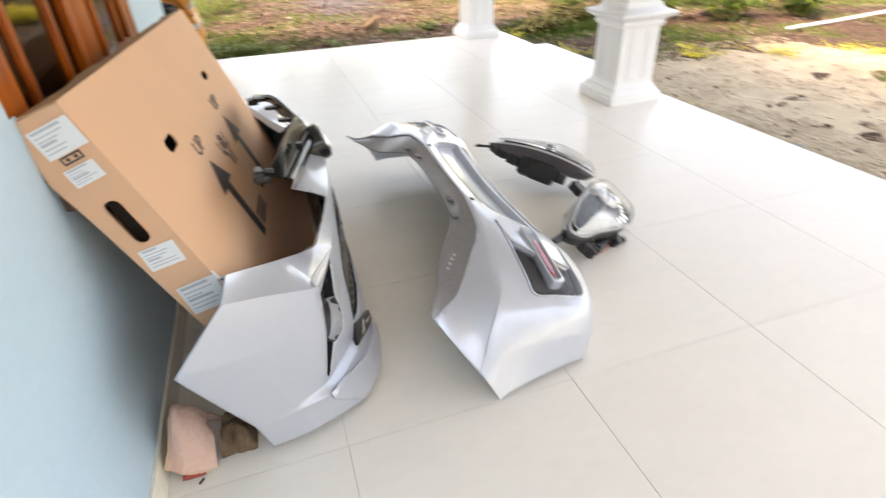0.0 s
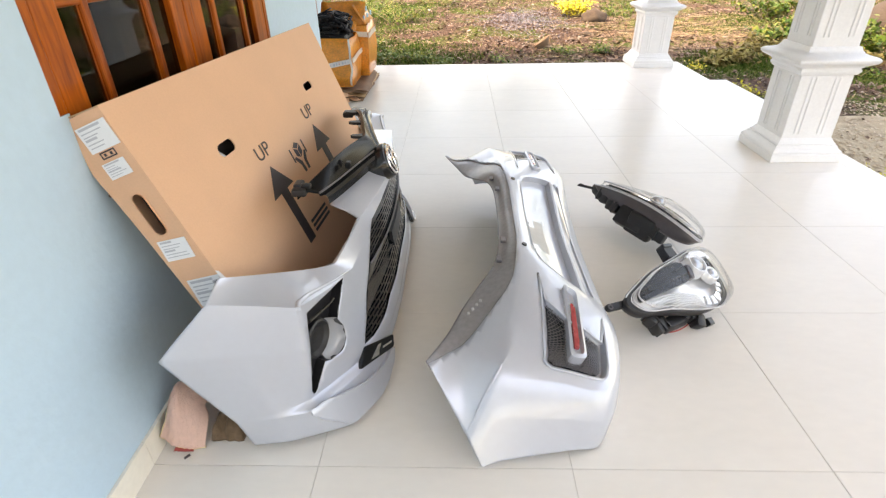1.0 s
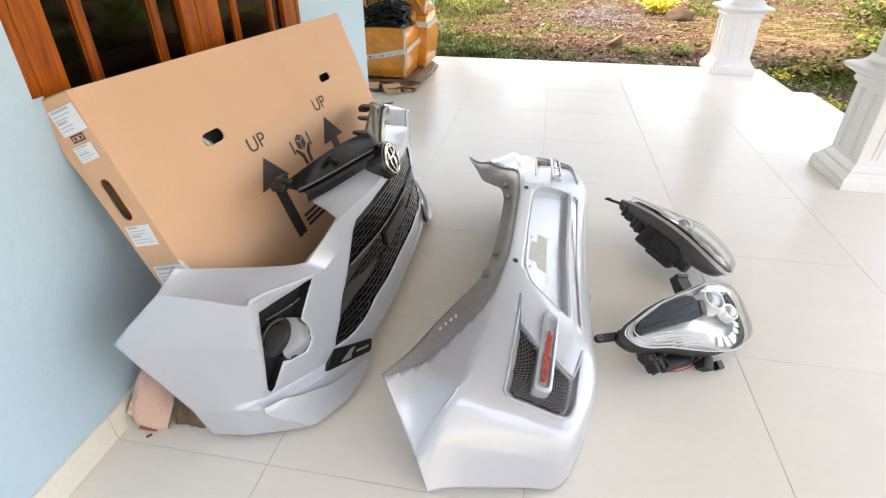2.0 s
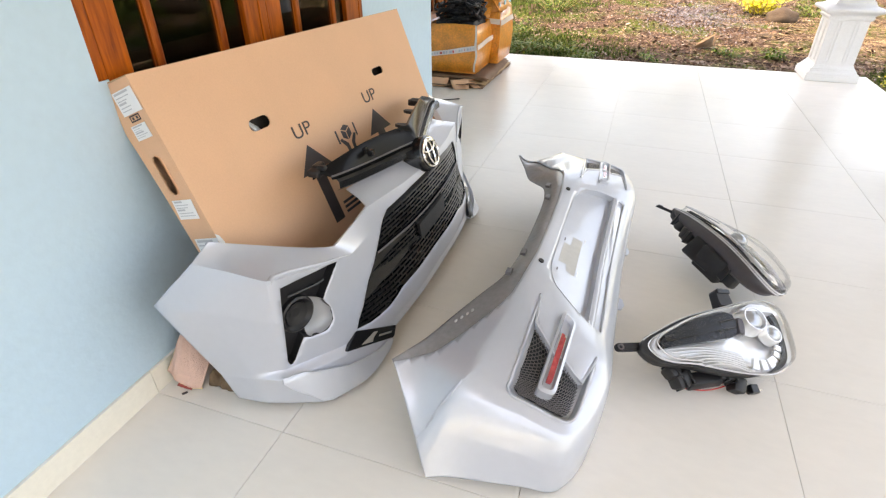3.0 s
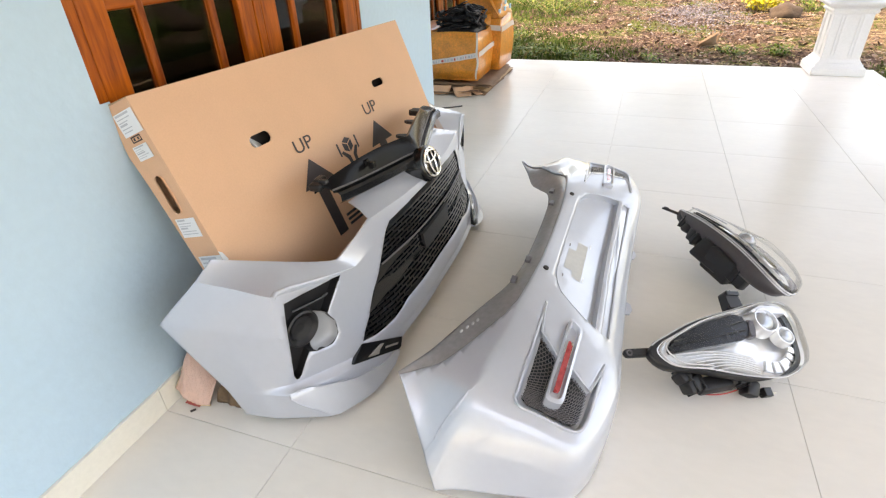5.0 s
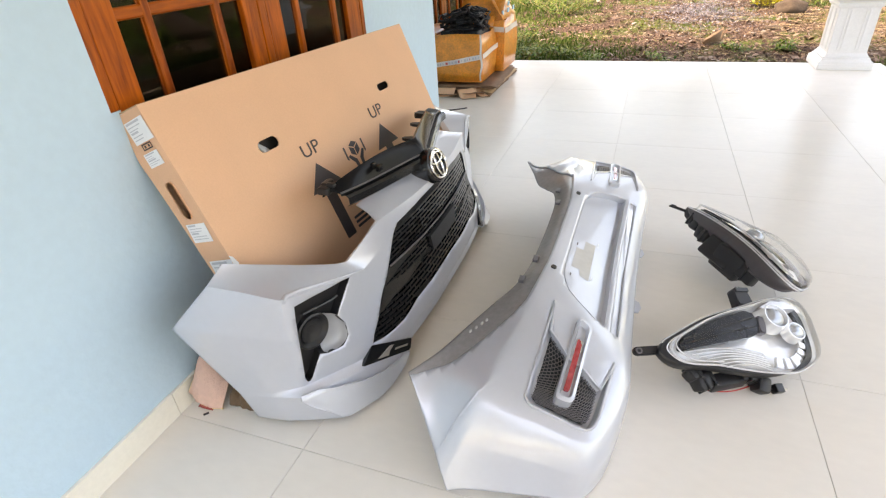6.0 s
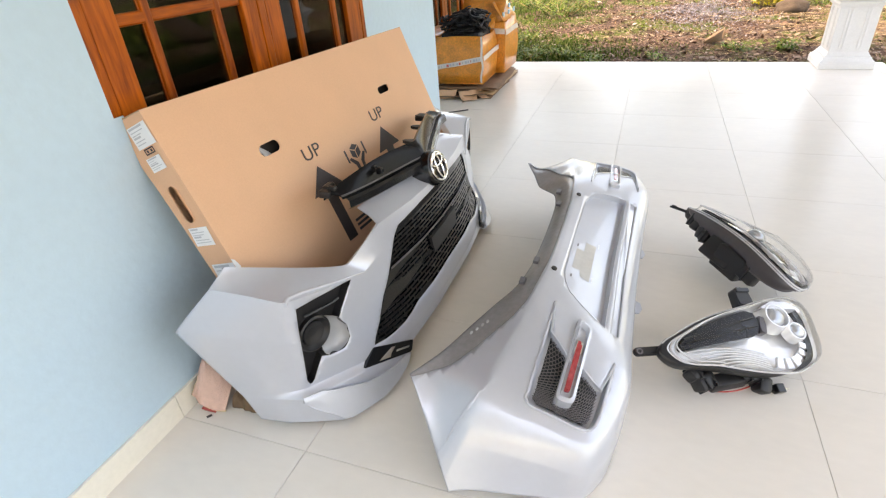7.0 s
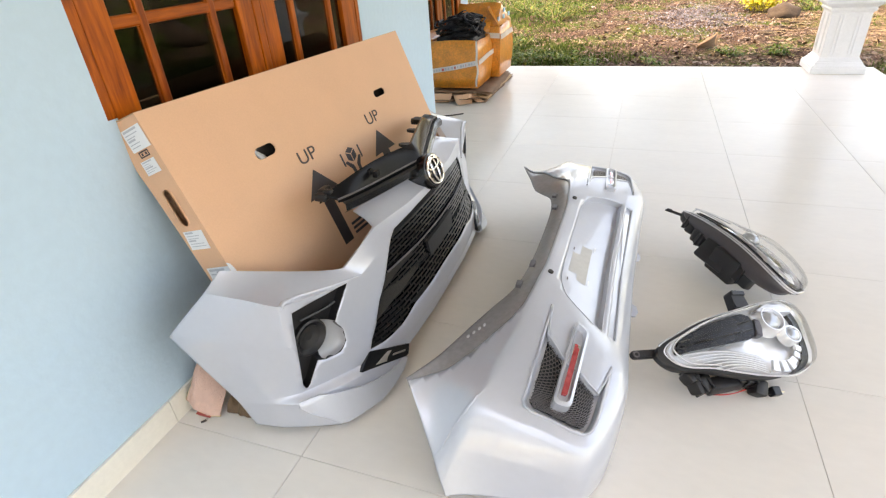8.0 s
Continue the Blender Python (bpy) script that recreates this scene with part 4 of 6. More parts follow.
body = bmesh.new()
panel(FRONT_M, CL, CH, [pill(0.382, 0.876, 0.105, 0.043, 0.0), pill(1.221, 0.888, 0.10, 0.034)], body, bow=0.004)
SLOT = pill(CT * 0.66, 0.838, 0.130, 0.040, math.pi / 2)
def depth(h):
    """The carton's depth at that height: it bulges, and its top is pressed against the wall."""
    return float(np.interp(h, (0, 0.6, 0.8, 0.91, 1.0, 1.07, CH), (CT, 0.127, 0.133, 0.139, 0.146, 0.124, 0.100)))


side_sheet = Sheet([[SIDE_M @ Vector((depth(CH * j / 16) * i / 4, CH * j / 16, 0)) for i in range(5)] for j in range(17)], 0.0, 0.3)
slot_sh = [(x / depth(y) * 4, y / CH * 16) for x, y in SLOT]
join(cut_sheet(side_sheet, [slot_sh], step=0.25), body)
tray(side_sheet, slot_sh, 0.005, floor=False, bm=body)
P = [CO + E1 * a * CL + E2 * b * CH - E3 * c * CT for a in (0, 1) for b in (0, 1) for c in (0, 1)]
for f in ((4, 6, 7, 5), (0, 4, 5, 1), (2, 3, 7, 6)):
    body.faces.new([body.verts.new(P[i]) for i in f])
back_rows = [[body.verts.new(CO + E1 * CL * a + E2 * CH * j / 16 - E3 * depth(CH * j / 16)) for a in (0, 1)] for j in range(17)]
for r0, r1 in zip(back_rows, back_rows[1:]):
    body.faces.new((r0[0], r1[0], r1[1], r0[1]))
part("carton_body", body, CARD, carton, smooth=20)
# two near-black sheets behind the holes paint the unlit inside of the carton
inner_b = bmesh.new()
for f in ((0, 2, 6, 4), (0, 1, 3, 2)):
    off = -E3 * 0.05 if f == (0, 2, 6, 4) else E1 * 0.05
    inner_b.faces.new([inner_b.verts.new(P[i] + off) for i in f])
part("carton_lining", inner_b, INNER_SHADE, carton, "near-black sheets standing for the shade inside the carton")
part("packing_sheet", box((-0.045, -0.035, -0.003), (0.022, 0.034, 0.003), 0.002, m=FRONT_M @ Matrix.Translation((0.395, 0.866, -0.042)) @ Matrix.Rotation(-0.6, 4, "X") @ Matrix.Rotation(0.5, 4, "Y")), PAPER, carton, "pale packing seen through the hole")
# folded flaps along the top and at the top corner, curling a little
flap = bmesh.new()
for k in range(16):
    a, b = CL * k / 16, CL * (k + 1) / 16
    up = 0.006 + 0.004 * math.sin(k * 1.7)
    q = [CO + E1 * a + E2 * (CH + 0.001), CO + E1 * b + E2 * (CH + 0.001), CO + E1 * b + E2 * (CH + up) - E3 * CT * 0.93, CO + E1 * a + E2 * (CH + up) - E3 * CT * 0.93]
    flap.faces.new([flap.verts.new(p) for p in q])
bmesh.ops.remove_doubles(flap, verts=flap.verts[:], dist=0.006)
fo = part("top_flap", flap, CARD_EDGE, carton)
fo.modifiers.new("thickness", "SOLIDIFY").thickness = 0.004


def on_front(x, y, turn=0.0):
    return FRONT_M @ Matrix.Translation((x, y, 0.0045)) @ Matrix.Rotation(turn, 4, "Z")


def lettering(text, size, m, name, material, parent):
    cu = bpy.data.curves.new("tmp_text", "FONT")
    cu.body, cu.size, cu.align_x, cu.align_y = text, size, "CENTER", "CENTER"
    cu.extrude = 0.0004
    tmp = new("tmp_text", cu)
    me = bpy.data.meshes.new_from_object(tmp.evaluated_get(bpy.context.evaluated_depsgraph_get()))
    bpy.data.objects.remove(tmp)
    bm = bmesh.new()
    bm.from_mesh(me)
    bmesh.ops.transform(bm, matrix=m, verts=bm.verts)
    bpy.data.meshes.remove(me)
    return part(name, bm, material, parent)


ARROW = [(0, 0), (0.094, -0.105), (0.030, -0.105), (0.030, -0.33), (-0.030, -0.33), (-0.030, -0.105), (-0.094, -0.105)]
for x, y in ((0.553, 0.734), (1.06, 0.742)):
    part("printed_arrow", prism(ARROW, 0.0006, on_front(x, y)), INK, carton, "dark printed arrow")
for x, y in ((0.562, 0.790), (1.072, 0.799)):
    lettering("UP", 0.088, on_front(x, y) @ Matrix.Diagonal((1.05, 0.85, 1, 1)), "printed_word", INK, carton)
icon = bmesh.new()
im = on_front(0.81, 0.690)
for poly in ([(0, 0.05), (0.03, 0.036), (0, 0.022), (-0.03, 0.036)], [(-0.032, 0.032), (-0.003, 0.018), (-0.003, -0.016), (-0.032, 0.0)], [(0.032, 0.032), (0.003, 0.018), (0.003, -0.016), (0.032, 0.0)],
             [(-0.072, 0.04), (-0.062, 0.04), (-0.062, -0.02), (-0.072, -0.015)], [(0.072, 0.04), (0.062, 0.04), (0.062, -0.02), (0.072, -0.015)],
             [(-0.06, -0.005), (-0.045, 0.0), (-0.012, -0.03), (-0.008, -0.075), (-0.028, -0.075), (-0.032, -0.04)], [(0.06, -0.005), (0.045, 0.0), (0.012, -0.03), (0.008, -0.075), (0.028, -0.075), (0.032, -0.04)]):
    prism(poly, 0.0006, im, icon)
part("printed_sign", icon, INK, carton, "printed handling sign")
for k in range(3):
    part("printed_line", prism([(-0.09, 0), (0.09, 0), (0.09, 0.011), (-0.09, 0.011)], 0.0006, on_front(0.70, 0.452 - 0.02 * k)), INK, carton)


def side_label(z0, z1, y0, y1, turn, name="paper_label"):
    """A paper label on the carton's narrow side with grey printed lines."""
    cx, cy, w, h = (z0 + z1) / 2, (y0 + y1) / 2, z1 - z0, y1 - y0
    m = SIDE_M @ Matrix.Translation((cx, cy, -0.0022)) @ Matrix.Rotation(turn, 4, "Z") @ Matrix.Rotation(math.pi, 4, "Y")
    lab = part(name, prism([(-w / 2, -h / 2), (w / 2, -h / 2), (w / 2, h / 2), (-w / 2, h / 2)], 0.0008, m), PAPER, carton, "white paper shipping label")
    for k in range(6):
        ww = w * random.uniform(0.25, 0.8)
        x0 = -w * 0.42
        hh = h * (0.04 if k % 3 else 0.09)
        yy = h * (0.36 - 0.14 * k)
        part("printed_line", prism([(x0, yy), (x0 + ww, yy), (x0 + ww, yy + hh), (x0, yy + hh)], 0.0004, m @ Matrix.Translation((0, 0, 0.0009))), PAPER_GREY, lab)


side_label(0.004, 0.102, 1.035, 1.105, 0.0)
side_label(0.026, 0.100, 0.958, 1.003, 0.0)
side_label(0.020, 0.112, 0.688, 0.754, 0.12)
side_label(0.002, 0.110, 0.520, 0.615, 0.10)
part("label_fold", prism([(-0.001, 0.622), (0.010, 0.612), (0.018, 0.584), (-0.001, 0.560)], 0.0008, FRONT_M @ Matrix.Translation((0, 0, 0.001))), PAPER, carton, "end of a paper label folded round the edge")
sq = bmesh.new()
for a, b in (((0.035, 1.012), (0.085, 1.016)), ((0.035, 1.028), (0.085, 1.032)), ((0.035, 1.012), (0.039, 1.032)), ((0.081, 1.012), (0.085, 1.032)), ((0.046, 1.018), (0.054, 1.026)), ((0.066, 1.018), (0.074, 1.026))):
    prism([(a[0], a[1]), (b[0], a[1]), (b[0], b[1]), (a[0], b[1])], 0.0006, SIDE_M @ Matrix.Translation((0, 0, -0.0012)), sq)
part("printed_sign", sq, INK, carton)


# ---- headlights ----
LAMP = [(-0.35, -0.03), (-0.33, 0.005), (-0.27, 0.035), (-0.135, 0.09), (0.04, 0.132), (0.15, 0.16), (0.23, 0.168), (0.285, 0.145), (0.305, 0.09),
        (0.30, 0.03), (0.285, -0.04), (0.255, -0.085), (0.20, -0.115), (0.13, -0.132), (0.02, -0.128), (-0.08, -0.113), (-0.185, -0.092), (-0.30, -0.078)]


def lamp_outline(k, cx=0.05, cy=0.02, sub=4):
    """The lamp's outline from its narrow nose to its round end, scaled by k about a point."""
    n, out = len(LAMP), []
    for i in range(n):
        ring = [np.array(LAMP[(i + d) % n]) for d in (-1, 0, 1, 2)]
        out += [spline(ring, 1 + f / sub, 0.0) for f in range(sub)]
    return [(cx + (p[0] - cx) * k, cy + (p[1] - cy) * k) for p in out]


def swell(x):
    """How far the lens bulges along the lamp, low at the nose."""
    f = min(max((x + 0.34) / 0.42, 0.0), 1.0)
    return 0.25 + 0.75 * f * f * (3 - 2 * f)


def headlight(m, flip, label, lens_up, lumps, tall, side_deep, bow):
    lamp = thing("headlight", m.translation, label, "headlight", "pair of headlights")
    mm = m @ Matrix.Diagonal((1, flip, 1, 1))

    def ring(k, z, cx=0.05):
        """A ring of the housing's edge, which draws in under the lens at the round end."""
        pts = []
        for x, y in lamp_outline(k, cx):
            f = min(max((x - 0.02) / 0.22, 0.0), 1.0)
            pts.append(mm @ Vector((x - 0.035 * f, y * (1 - 0.14 * f), z)))
        return pts

    base_ring = lamp_outline(0.935, 0.27)

    def glass(k, z, dome=0.0):
        """A ring of the lens, whose edge lies inside the housing's at the nose and reaches its round end."""
        return [mm @ Vector((0.06 + (x - 0.06) * k, 0.02 + (y - 0.02) * k, z + dome * swell(x))) for x, y in base_ring]

    def under(k, z, cx):
        """A ring of the housing, which stops short of the lens's round end."""
        pts = []
        for x, y in lamp_outline(k, cx):
            f = min(max((x + 0.02) / 0.30, 0.0), 1.0)
            pts.append(mm @ Vector((x - 0.115 * f, y * (1 - 0.22 * f), z)))
        return pts

    part("housing", ring_loft([glass(1.0, -0.016), glass(1.012, -0.008), ring(0.985, -0.008), ring(1.0, -0.014), ring(1.0, -0.030), ring(0.985, -0.044),
                               under(0.93, -0.060, -0.08), under(0.78, -0.080, -0.08), under(0.58, -0.098, -0.05), under(0.46, -0.126, -0.03), under(0.30, -0.130, -0.02)], caps="end"),
         BLACK_MATT, lamp, "matt black lamp housing", smooth=35)
    lens = part("lens", ring_loft([glass(1.0, -0.014), glass(0.995, 0.004), glass(0.985, 0.020)] + [glass(0.98 * math.cos(a), 0.022, tall * math.sin(a)) for a in [0.115 * i for i in range(1, 13)]], caps="end"), LENS, lamp, "clear plastic lens", smooth=60)
    lens.visible_shadow = False
    part("lens_edge", tube(glass(1.0, -0.006), 0.0042, 6, closed=True), CLEAR_EDGE, lens, "milky welded edge of the lens", smooth=60)
    loop = glass(0.985, 0.020)
    part("lens_edge", tube([loop[i % len(loop)] for i in range(64, 100)], 0.0028, 6), CLEAR_EDGE, lens, smooth=60)
    # the bowl of the reflector, deepest under the round end
    def bowl_ring(k, z):
        return [mm @ Vector((x, y, z * swell(x) - 0.010)) for x, y in lamp_outline(0.945 * k, 0.14)]

    back = part("reflector", ring_loft([bowl_ring(1.0, 0.012), bowl_ring(0.96, 0.0), bowl_ring(0.88, -0.014), bowl_ring(0.70, -0.030), bowl_ring(0.45, -0.040), bowl_ring(0.2, -0.043)], caps="end"),
                BRIGHT if lens_up else BEZEL_DARK, lamp, "bright reflector bowl inside the lens" if lens_up else "smoky grey reflector inside the lens", smooth=40)
    # dark wedge of the inner bezel with stepped ridges
    wedge = dense([(-0.292, -0.034), (-0.275, 0.006), (-0.222, 0.036), (-0.10, 0.078), (0.045, 0.112), (0.072, 0.085), (0.062, 0.030), (0.022, 0.008), (-0.098, -0.008)], 0.05, 0.02)
    panel_ = part("bezel_panel", prism(wedge, 0.022, mm @ Matrix.Translation((0, 0, -0.018)), bevel=0.005), BLACK, lamp, "dark wedge-shaped bezel panel", smooth=30)
    for f in (0.35, 0.72):
        a_, b_ = Vector((-0.262, -0.022 + 0.04 * f, 0.0075)), Vector((0.050, 0.016 + 0.088 * f, 0.0075))
        part("bezel_step", tube([mm @ a_.lerp(b_, k / 8) for k in range(9)], 0.0030, 6), BLACK, panel_, smooth=60)
    part("bezel_end", prism(dense([(0.055, 0.022), (0.074, 0.088), (0.098, 0.080), (0.082, 0.018)], 0.05, 0.006), 0.030, mm @ Matrix.Translation((0, 0, -0.02)), bevel=0.004), GREY_PLASTIC, panel_, smooth=30)
    # projectors with their shrouds
    for cx, cy, r, high in ((0.150, 0.082, 0.050, 0.020), (0.228, 0.030, 0.036, 0.006)):
        bowl = [[mm @ Vector((cx + rr * math.cos(a * math.tau / 28), cy + rr * 0.9 * math.sin(a * math.tau / 28), z)) for a in range(28)]
                for rr, z in ((r * 1.25, -0.030), (r * 1.06, high * 0.5), (r, high), (r * 0.92, high), (r * 0.85, high * 0.4))]
        part("bowl", ring_loft(bowl, caps=False), BRIGHT, back, "bright projector shroud", smooth=40)
        eye = bmesh.new()
        bmesh.ops.create_uvsphere(eye, u_segments=20, v_segments=12, radius=r * 0.84)
        bmesh.ops.transform(eye, matrix=mm @ Matrix.Translation((cx, cy, high * 0.2)) @ Matrix.Diagonal((1, 0.9, 0.5, 1)), verts=eye.verts)
        part("projector_lens", eye, PROJECTOR, back, "clear projector lens", smooth=60)
    # stepped facets of the reflector along its lower round end
    for k in range(8):
        a0 = -2.0 + 0.30 * k
        pts4 = [(0.145 + r_ * 1.15 * math.cos(a0 + w_), 0.012 + r_ * math.sin(a0 + w_)) for r_, w_ in ((0.078, 0.0), (0.118, 0.01), (0.118, 0.24), (0.078, 0.26))]
        part("facet", prism(pts4, 0.012, mm @ Matrix.Translation((0, 0, -0.030 + 0.004 * (k % 3))), bevel=0.002), BRIGHT, back, smooth=30)
    part("reflector_fin", prism(dense([(0.085, 0.112), (0.15, 0.142), (0.23, 0.140), (0.262, 0.108), (0.20, 0.124), (0.13, 0.122)], 0.03, 0.01), 0.036, mm @ Matrix.Translation((0, 0, -0.02)), bevel=0.004), BEZEL, back, "grey fin behind the projector")
    # ribbed strip of the turn signal under the dark wedge
    for k in range(7):
        y0 = -0.036 - 0.0098 * k
        line = [mm @ Vector((-0.262 + 0.022 * k + (0.30 - 0.020 * k) * i / 10, y0 - 0.020 * i / 10 + 0.016 * math.sin(i / 10 * math.pi), -0.002 + 0.004 * math.sin(i / 10 * math.pi))) for i in range(11)]
        part("ribbing", tube(line, 0.0030, 5), CLEAR_EDGE, back)
    if not lens_up:
        # the smoky inner bezel that fills the lens, a dark band along its foot and pale lobes on it
        for kk, z0, t0, mat in ((0.93, -0.006, 0.66, BEZEL_DARK),):
            part("inner_bezel", ring_loft([glass(kk * math.cos(a), z0, tall * t0 * math.sin(a)) for a in [0.13 * i for i in range(12)]], caps="end"), mat, lamp, "smoky inner bezel under the lens", smooth=60)
        n_ring = len(base_ring)
        for a0, a1, i0, i1, mat in ((0.02, 0.30, 3, 35, BLACK_GLOSS), (0.42, 0.74, 11, 17, CHROME), (0.36, 0.78, 21, 25, BRIGHT), (0.34, 0.70, 28, 33, BRIGHT), (0.80, 1.05, 12, 30, BLACK_GLOSS)):
            rows_ = []
            for q in range(5):
                a = a0 + (a1 - a0) * q / 4
                full = glass(0.945 * math.cos(a), -0.003, tall * 0.70 * math.sin(a))
                rows_.append([full[i % n_ring] for i in range(i0, i1)])
            part("bezel_band", ring_loft(rows_, close=False, caps=False), mat, lamp, smooth=50)
        globe = bmesh.new()
        bmesh.ops.create_uvsphere(globe, u_segments=18, v_segments=12, radius=0.040)
        bmesh.ops.transform(globe, matrix=mm @ Matrix.Translation((0.02, 0.055, tall * 0.5)) @ Matrix.Diagonal((1, 0.9, 0.7, 1)), verts=globe.verts)
        part("projector_lens", globe, PROJECTOR, back, "clear projector lens", smooth=60)
    # smooth upper side of the housing, widest in its middle
    loop0 = lamp_outline(1.004)
    arcs = []
    idx = list(range(4, 33))
    for q in range(7):
        f = q / 6
        row = []
        for n_, i in enumerate(idx):
            u = n_ / (len(idx) - 1)
            deep = 0.014 + side_deep * math.sin(math.pi * min(u * 1.05, 1.0)) ** 0.75
            x, y = loop0[i]
            row.append(mm @ Vector((x * (1 - 0.05 * f * f), y * (1 - 0.10 * f * f) + 0.006 * math.sin(math.pi * f), -0.012 - deep * f)))
        arcs.append(row)
    side = part("side_panel", ring_loft(arcs, close=False, caps=False), GREY_SIDE, lamp, "smooth grey side of the housing", smooth=40)
    part("seam", tube([arcs[0][i] for i in range(len(idx))], 0.0032, 6), CLEAR_EDGE, side, smooth=60)
    part("seam", tube([arcs[-1][i] for i in range(10, len(idx))], 0.0034, 6), GREY_PLASTIC, side, smooth=60)
    # mounting tab at the nose with its hole, covers, plugs and the red wire
    part("mounting_tab", prism(pill(-0.372, -0.012, 0.110, 0.030), 0.014, mm @ Matrix.Translation((0, 0, -0.042)), bevel=0.004), BLACK_MATT, lamp)
    part("tab_eye", tube([mm @ Vector((-0.410 + 0.009 * math.cos(a * math.tau / 14), -0.012 + 0.009 * math.sin(a * math.tau / 14), -0.027)) for a in range(14)], 0.003, 6, closed=True), GREY_PLASTIC, lamp)
    for cx, cy, r, d in ((0.06, 0.02, 0.055, 0.020), (-0.07, -0.02, 0.042, 0.016)):
        cap = [[mm @ Vector((cx + rr * math.cos(a * math.tau / 24), cy + rr * math.sin(a * math.tau / 24), -0.122 - z)) for a in range(24)] for rr, z in ((r, -0.01), (r, d * 0.6), (r * 0.8, d * 0.8), (r * 0.75, d))]
        part("rear_cap", ring_loft(cap), BLACK, lamp, smooth=40)
    for n_, (lo, hi, turn) in enumerate(lumps):
        lo, hi = Vector(lo), Vector(hi)
        mid = (lo + hi) / 2
        bm_ = mm @ Matrix.Translation(mid) @ Matrix.Rotation(turn, 4, "Z")
        br = part("bracket", box(lo - mid, hi - mid, 0.011, m=bm_ @ Matrix.Rotation(0.25 * math.sin(2.1 * n_), 4, "X")), BLACK_MATT, lamp, smooth=40)
        for g in (0.25, 0.7) if lens_up and n_ % 2 else (0.45,) if n_ % 3 == 0 else ():
            xr = (lo.x - mid.x) + g * (hi.x - lo.x)
            part("rib", box((xr, lo.y - mid.y - 0.005, lo.z - mid.z - 0.004), (xr + 0.008, hi.y - mid.y + 0.005, hi.z - mid.z + 0.005), 0.002, m=bm_), BLACK, br)
    if lens_up:
        part("clip", prism(dense([(0.045, 0.142), (0.052, 0.212), (0.070, 0.222), (0.105, 0.205), (0.118, 0.150)], 0.05, 0.008), 0.040, mm @ Matrix.Translation((0, 0, -0.060)), bevel=0.005), BLACK_MATT, lamp)
        part("clip_end", box((0.052, 0.196, -0.028), (0.112, 0.214, -0.014), 0.004, m=mm), BLACK, lamp)
        plug = part("plug", box((0.098, -0.172, -0.100), (0.132, -0.140, -0.064), 0.003, m=mm), BLACK, lamp)
        for dz in (-0.087, -0.077):
            part("plug_pin", tube([mm @ Vector((0.132, -0.156, dz)), mm @ Vector((0.156, -0.158, dz))], 0.0022, 6), CHROME, plug)
        for k in range(3):
            part("wire", tube([mm @ Vector((0.065 + 0.035 * f, -0.164 + 0.009 * k, -0.084)) for f in (0, 0.5, 1)], 0.0018, 5), BLACK, lamp)
        part("red_wire", tube([mm @ Vector((-0.145 + 0.19 * f, -0.142 + 0.012 * f - 0.012 * math.sin(f * math.pi), -0.108 - 0.004 * math.sin(f * math.pi))) for f in [i / 10 for i in range(11)]], 0.0024, 6), REDWIRE, lamp)
    # the whole lamp is bowed along its length, as it wraps round a car's corner
    inv = mm.inverted()
    for ob in lamp.children_recursive:
        base, up = Vector((0, 0, 0)), ob.parent
        while up is not None:
            base, up = base + up.location, up.parent
        for v in ob.data.vertices:
            q = inv @ (v.co + base)
            q.z += bow * (1 - (q.x / 0.34) ** 2)
            v.co = mm @ q - base
    return lamp


def lamp_pose(centre, along, facing):
    z = Vector(facing).normalized()
    x = (Vector(along) - z * Vector(along).dot(z)).normalized()
    return Matrix.Translation(centre) @ Matrix((x, z.cross(x), z)).transposed().to_4x4()


LUMPS_NEAR = [((-0.235, -0.112, -0.100), (-0.190, -0.070, -0.045), 0.5), ((-0.205, -0.142, -0.118), (-0.135, -0.085, -0.060), 0.35), ((-0.15, -0.142, -0.116), (0.0, -0.09, -0.065), 0.12), ((-0.03, -0.13, -0.105), (0.05, -0.08, -0.05), -0.1), ((0.03, -0.168, -0.112), (0.078, -0.110, -0.055), -0.4), ((-0.12, 0.05, -0.11), (0.02, 0.10, -0.05), 0.1)]
LUMPS_FAR = [((-0.29, 0.0, -0.085), (-0.25, 0.035, -0.030), 0.5), ((-0.255, 0.015, -0.100), (-0.205, 0.052, -0.050), 0.3), ((-0.205, 0.030, -0.120), (-0.160, 0.070, -0.060), 0.6), ((-0.17, 0.040, -0.125), (-0.125, 0.085, -0.070), 0.2), ((-0.11, 0.055, -0.165), (0.05, 0.128, -0.065), 0.12), ((-0.04, 0.075, -0.172), (0.10, 0.140, -0.060), 0.05), ((0.08, 0.075, -0.140), (0.165, 0.142, -0.050), 0.0)]
headlight(lamp_pose((1.92, 0.76, 0.167), (0.83, 0.5, -0.2), (0.40, -0.33, 0.855)), 1, "car headlight lying lens up with chrome reflector showing", True, LUMPS_NEAR, 0.040, 0.06, 0.016)
headlight(lamp_pose((2.002, 1.456, 0.165), (0.883, -0.701, -0.007), (0.557, 0.252, 1.033)) @ Matrix.Scale(1.02, 4), -1, "car headlight lying tilted with its dark housing showing", False, LUMPS_FAR, 0.048, 0.062, 0.042)

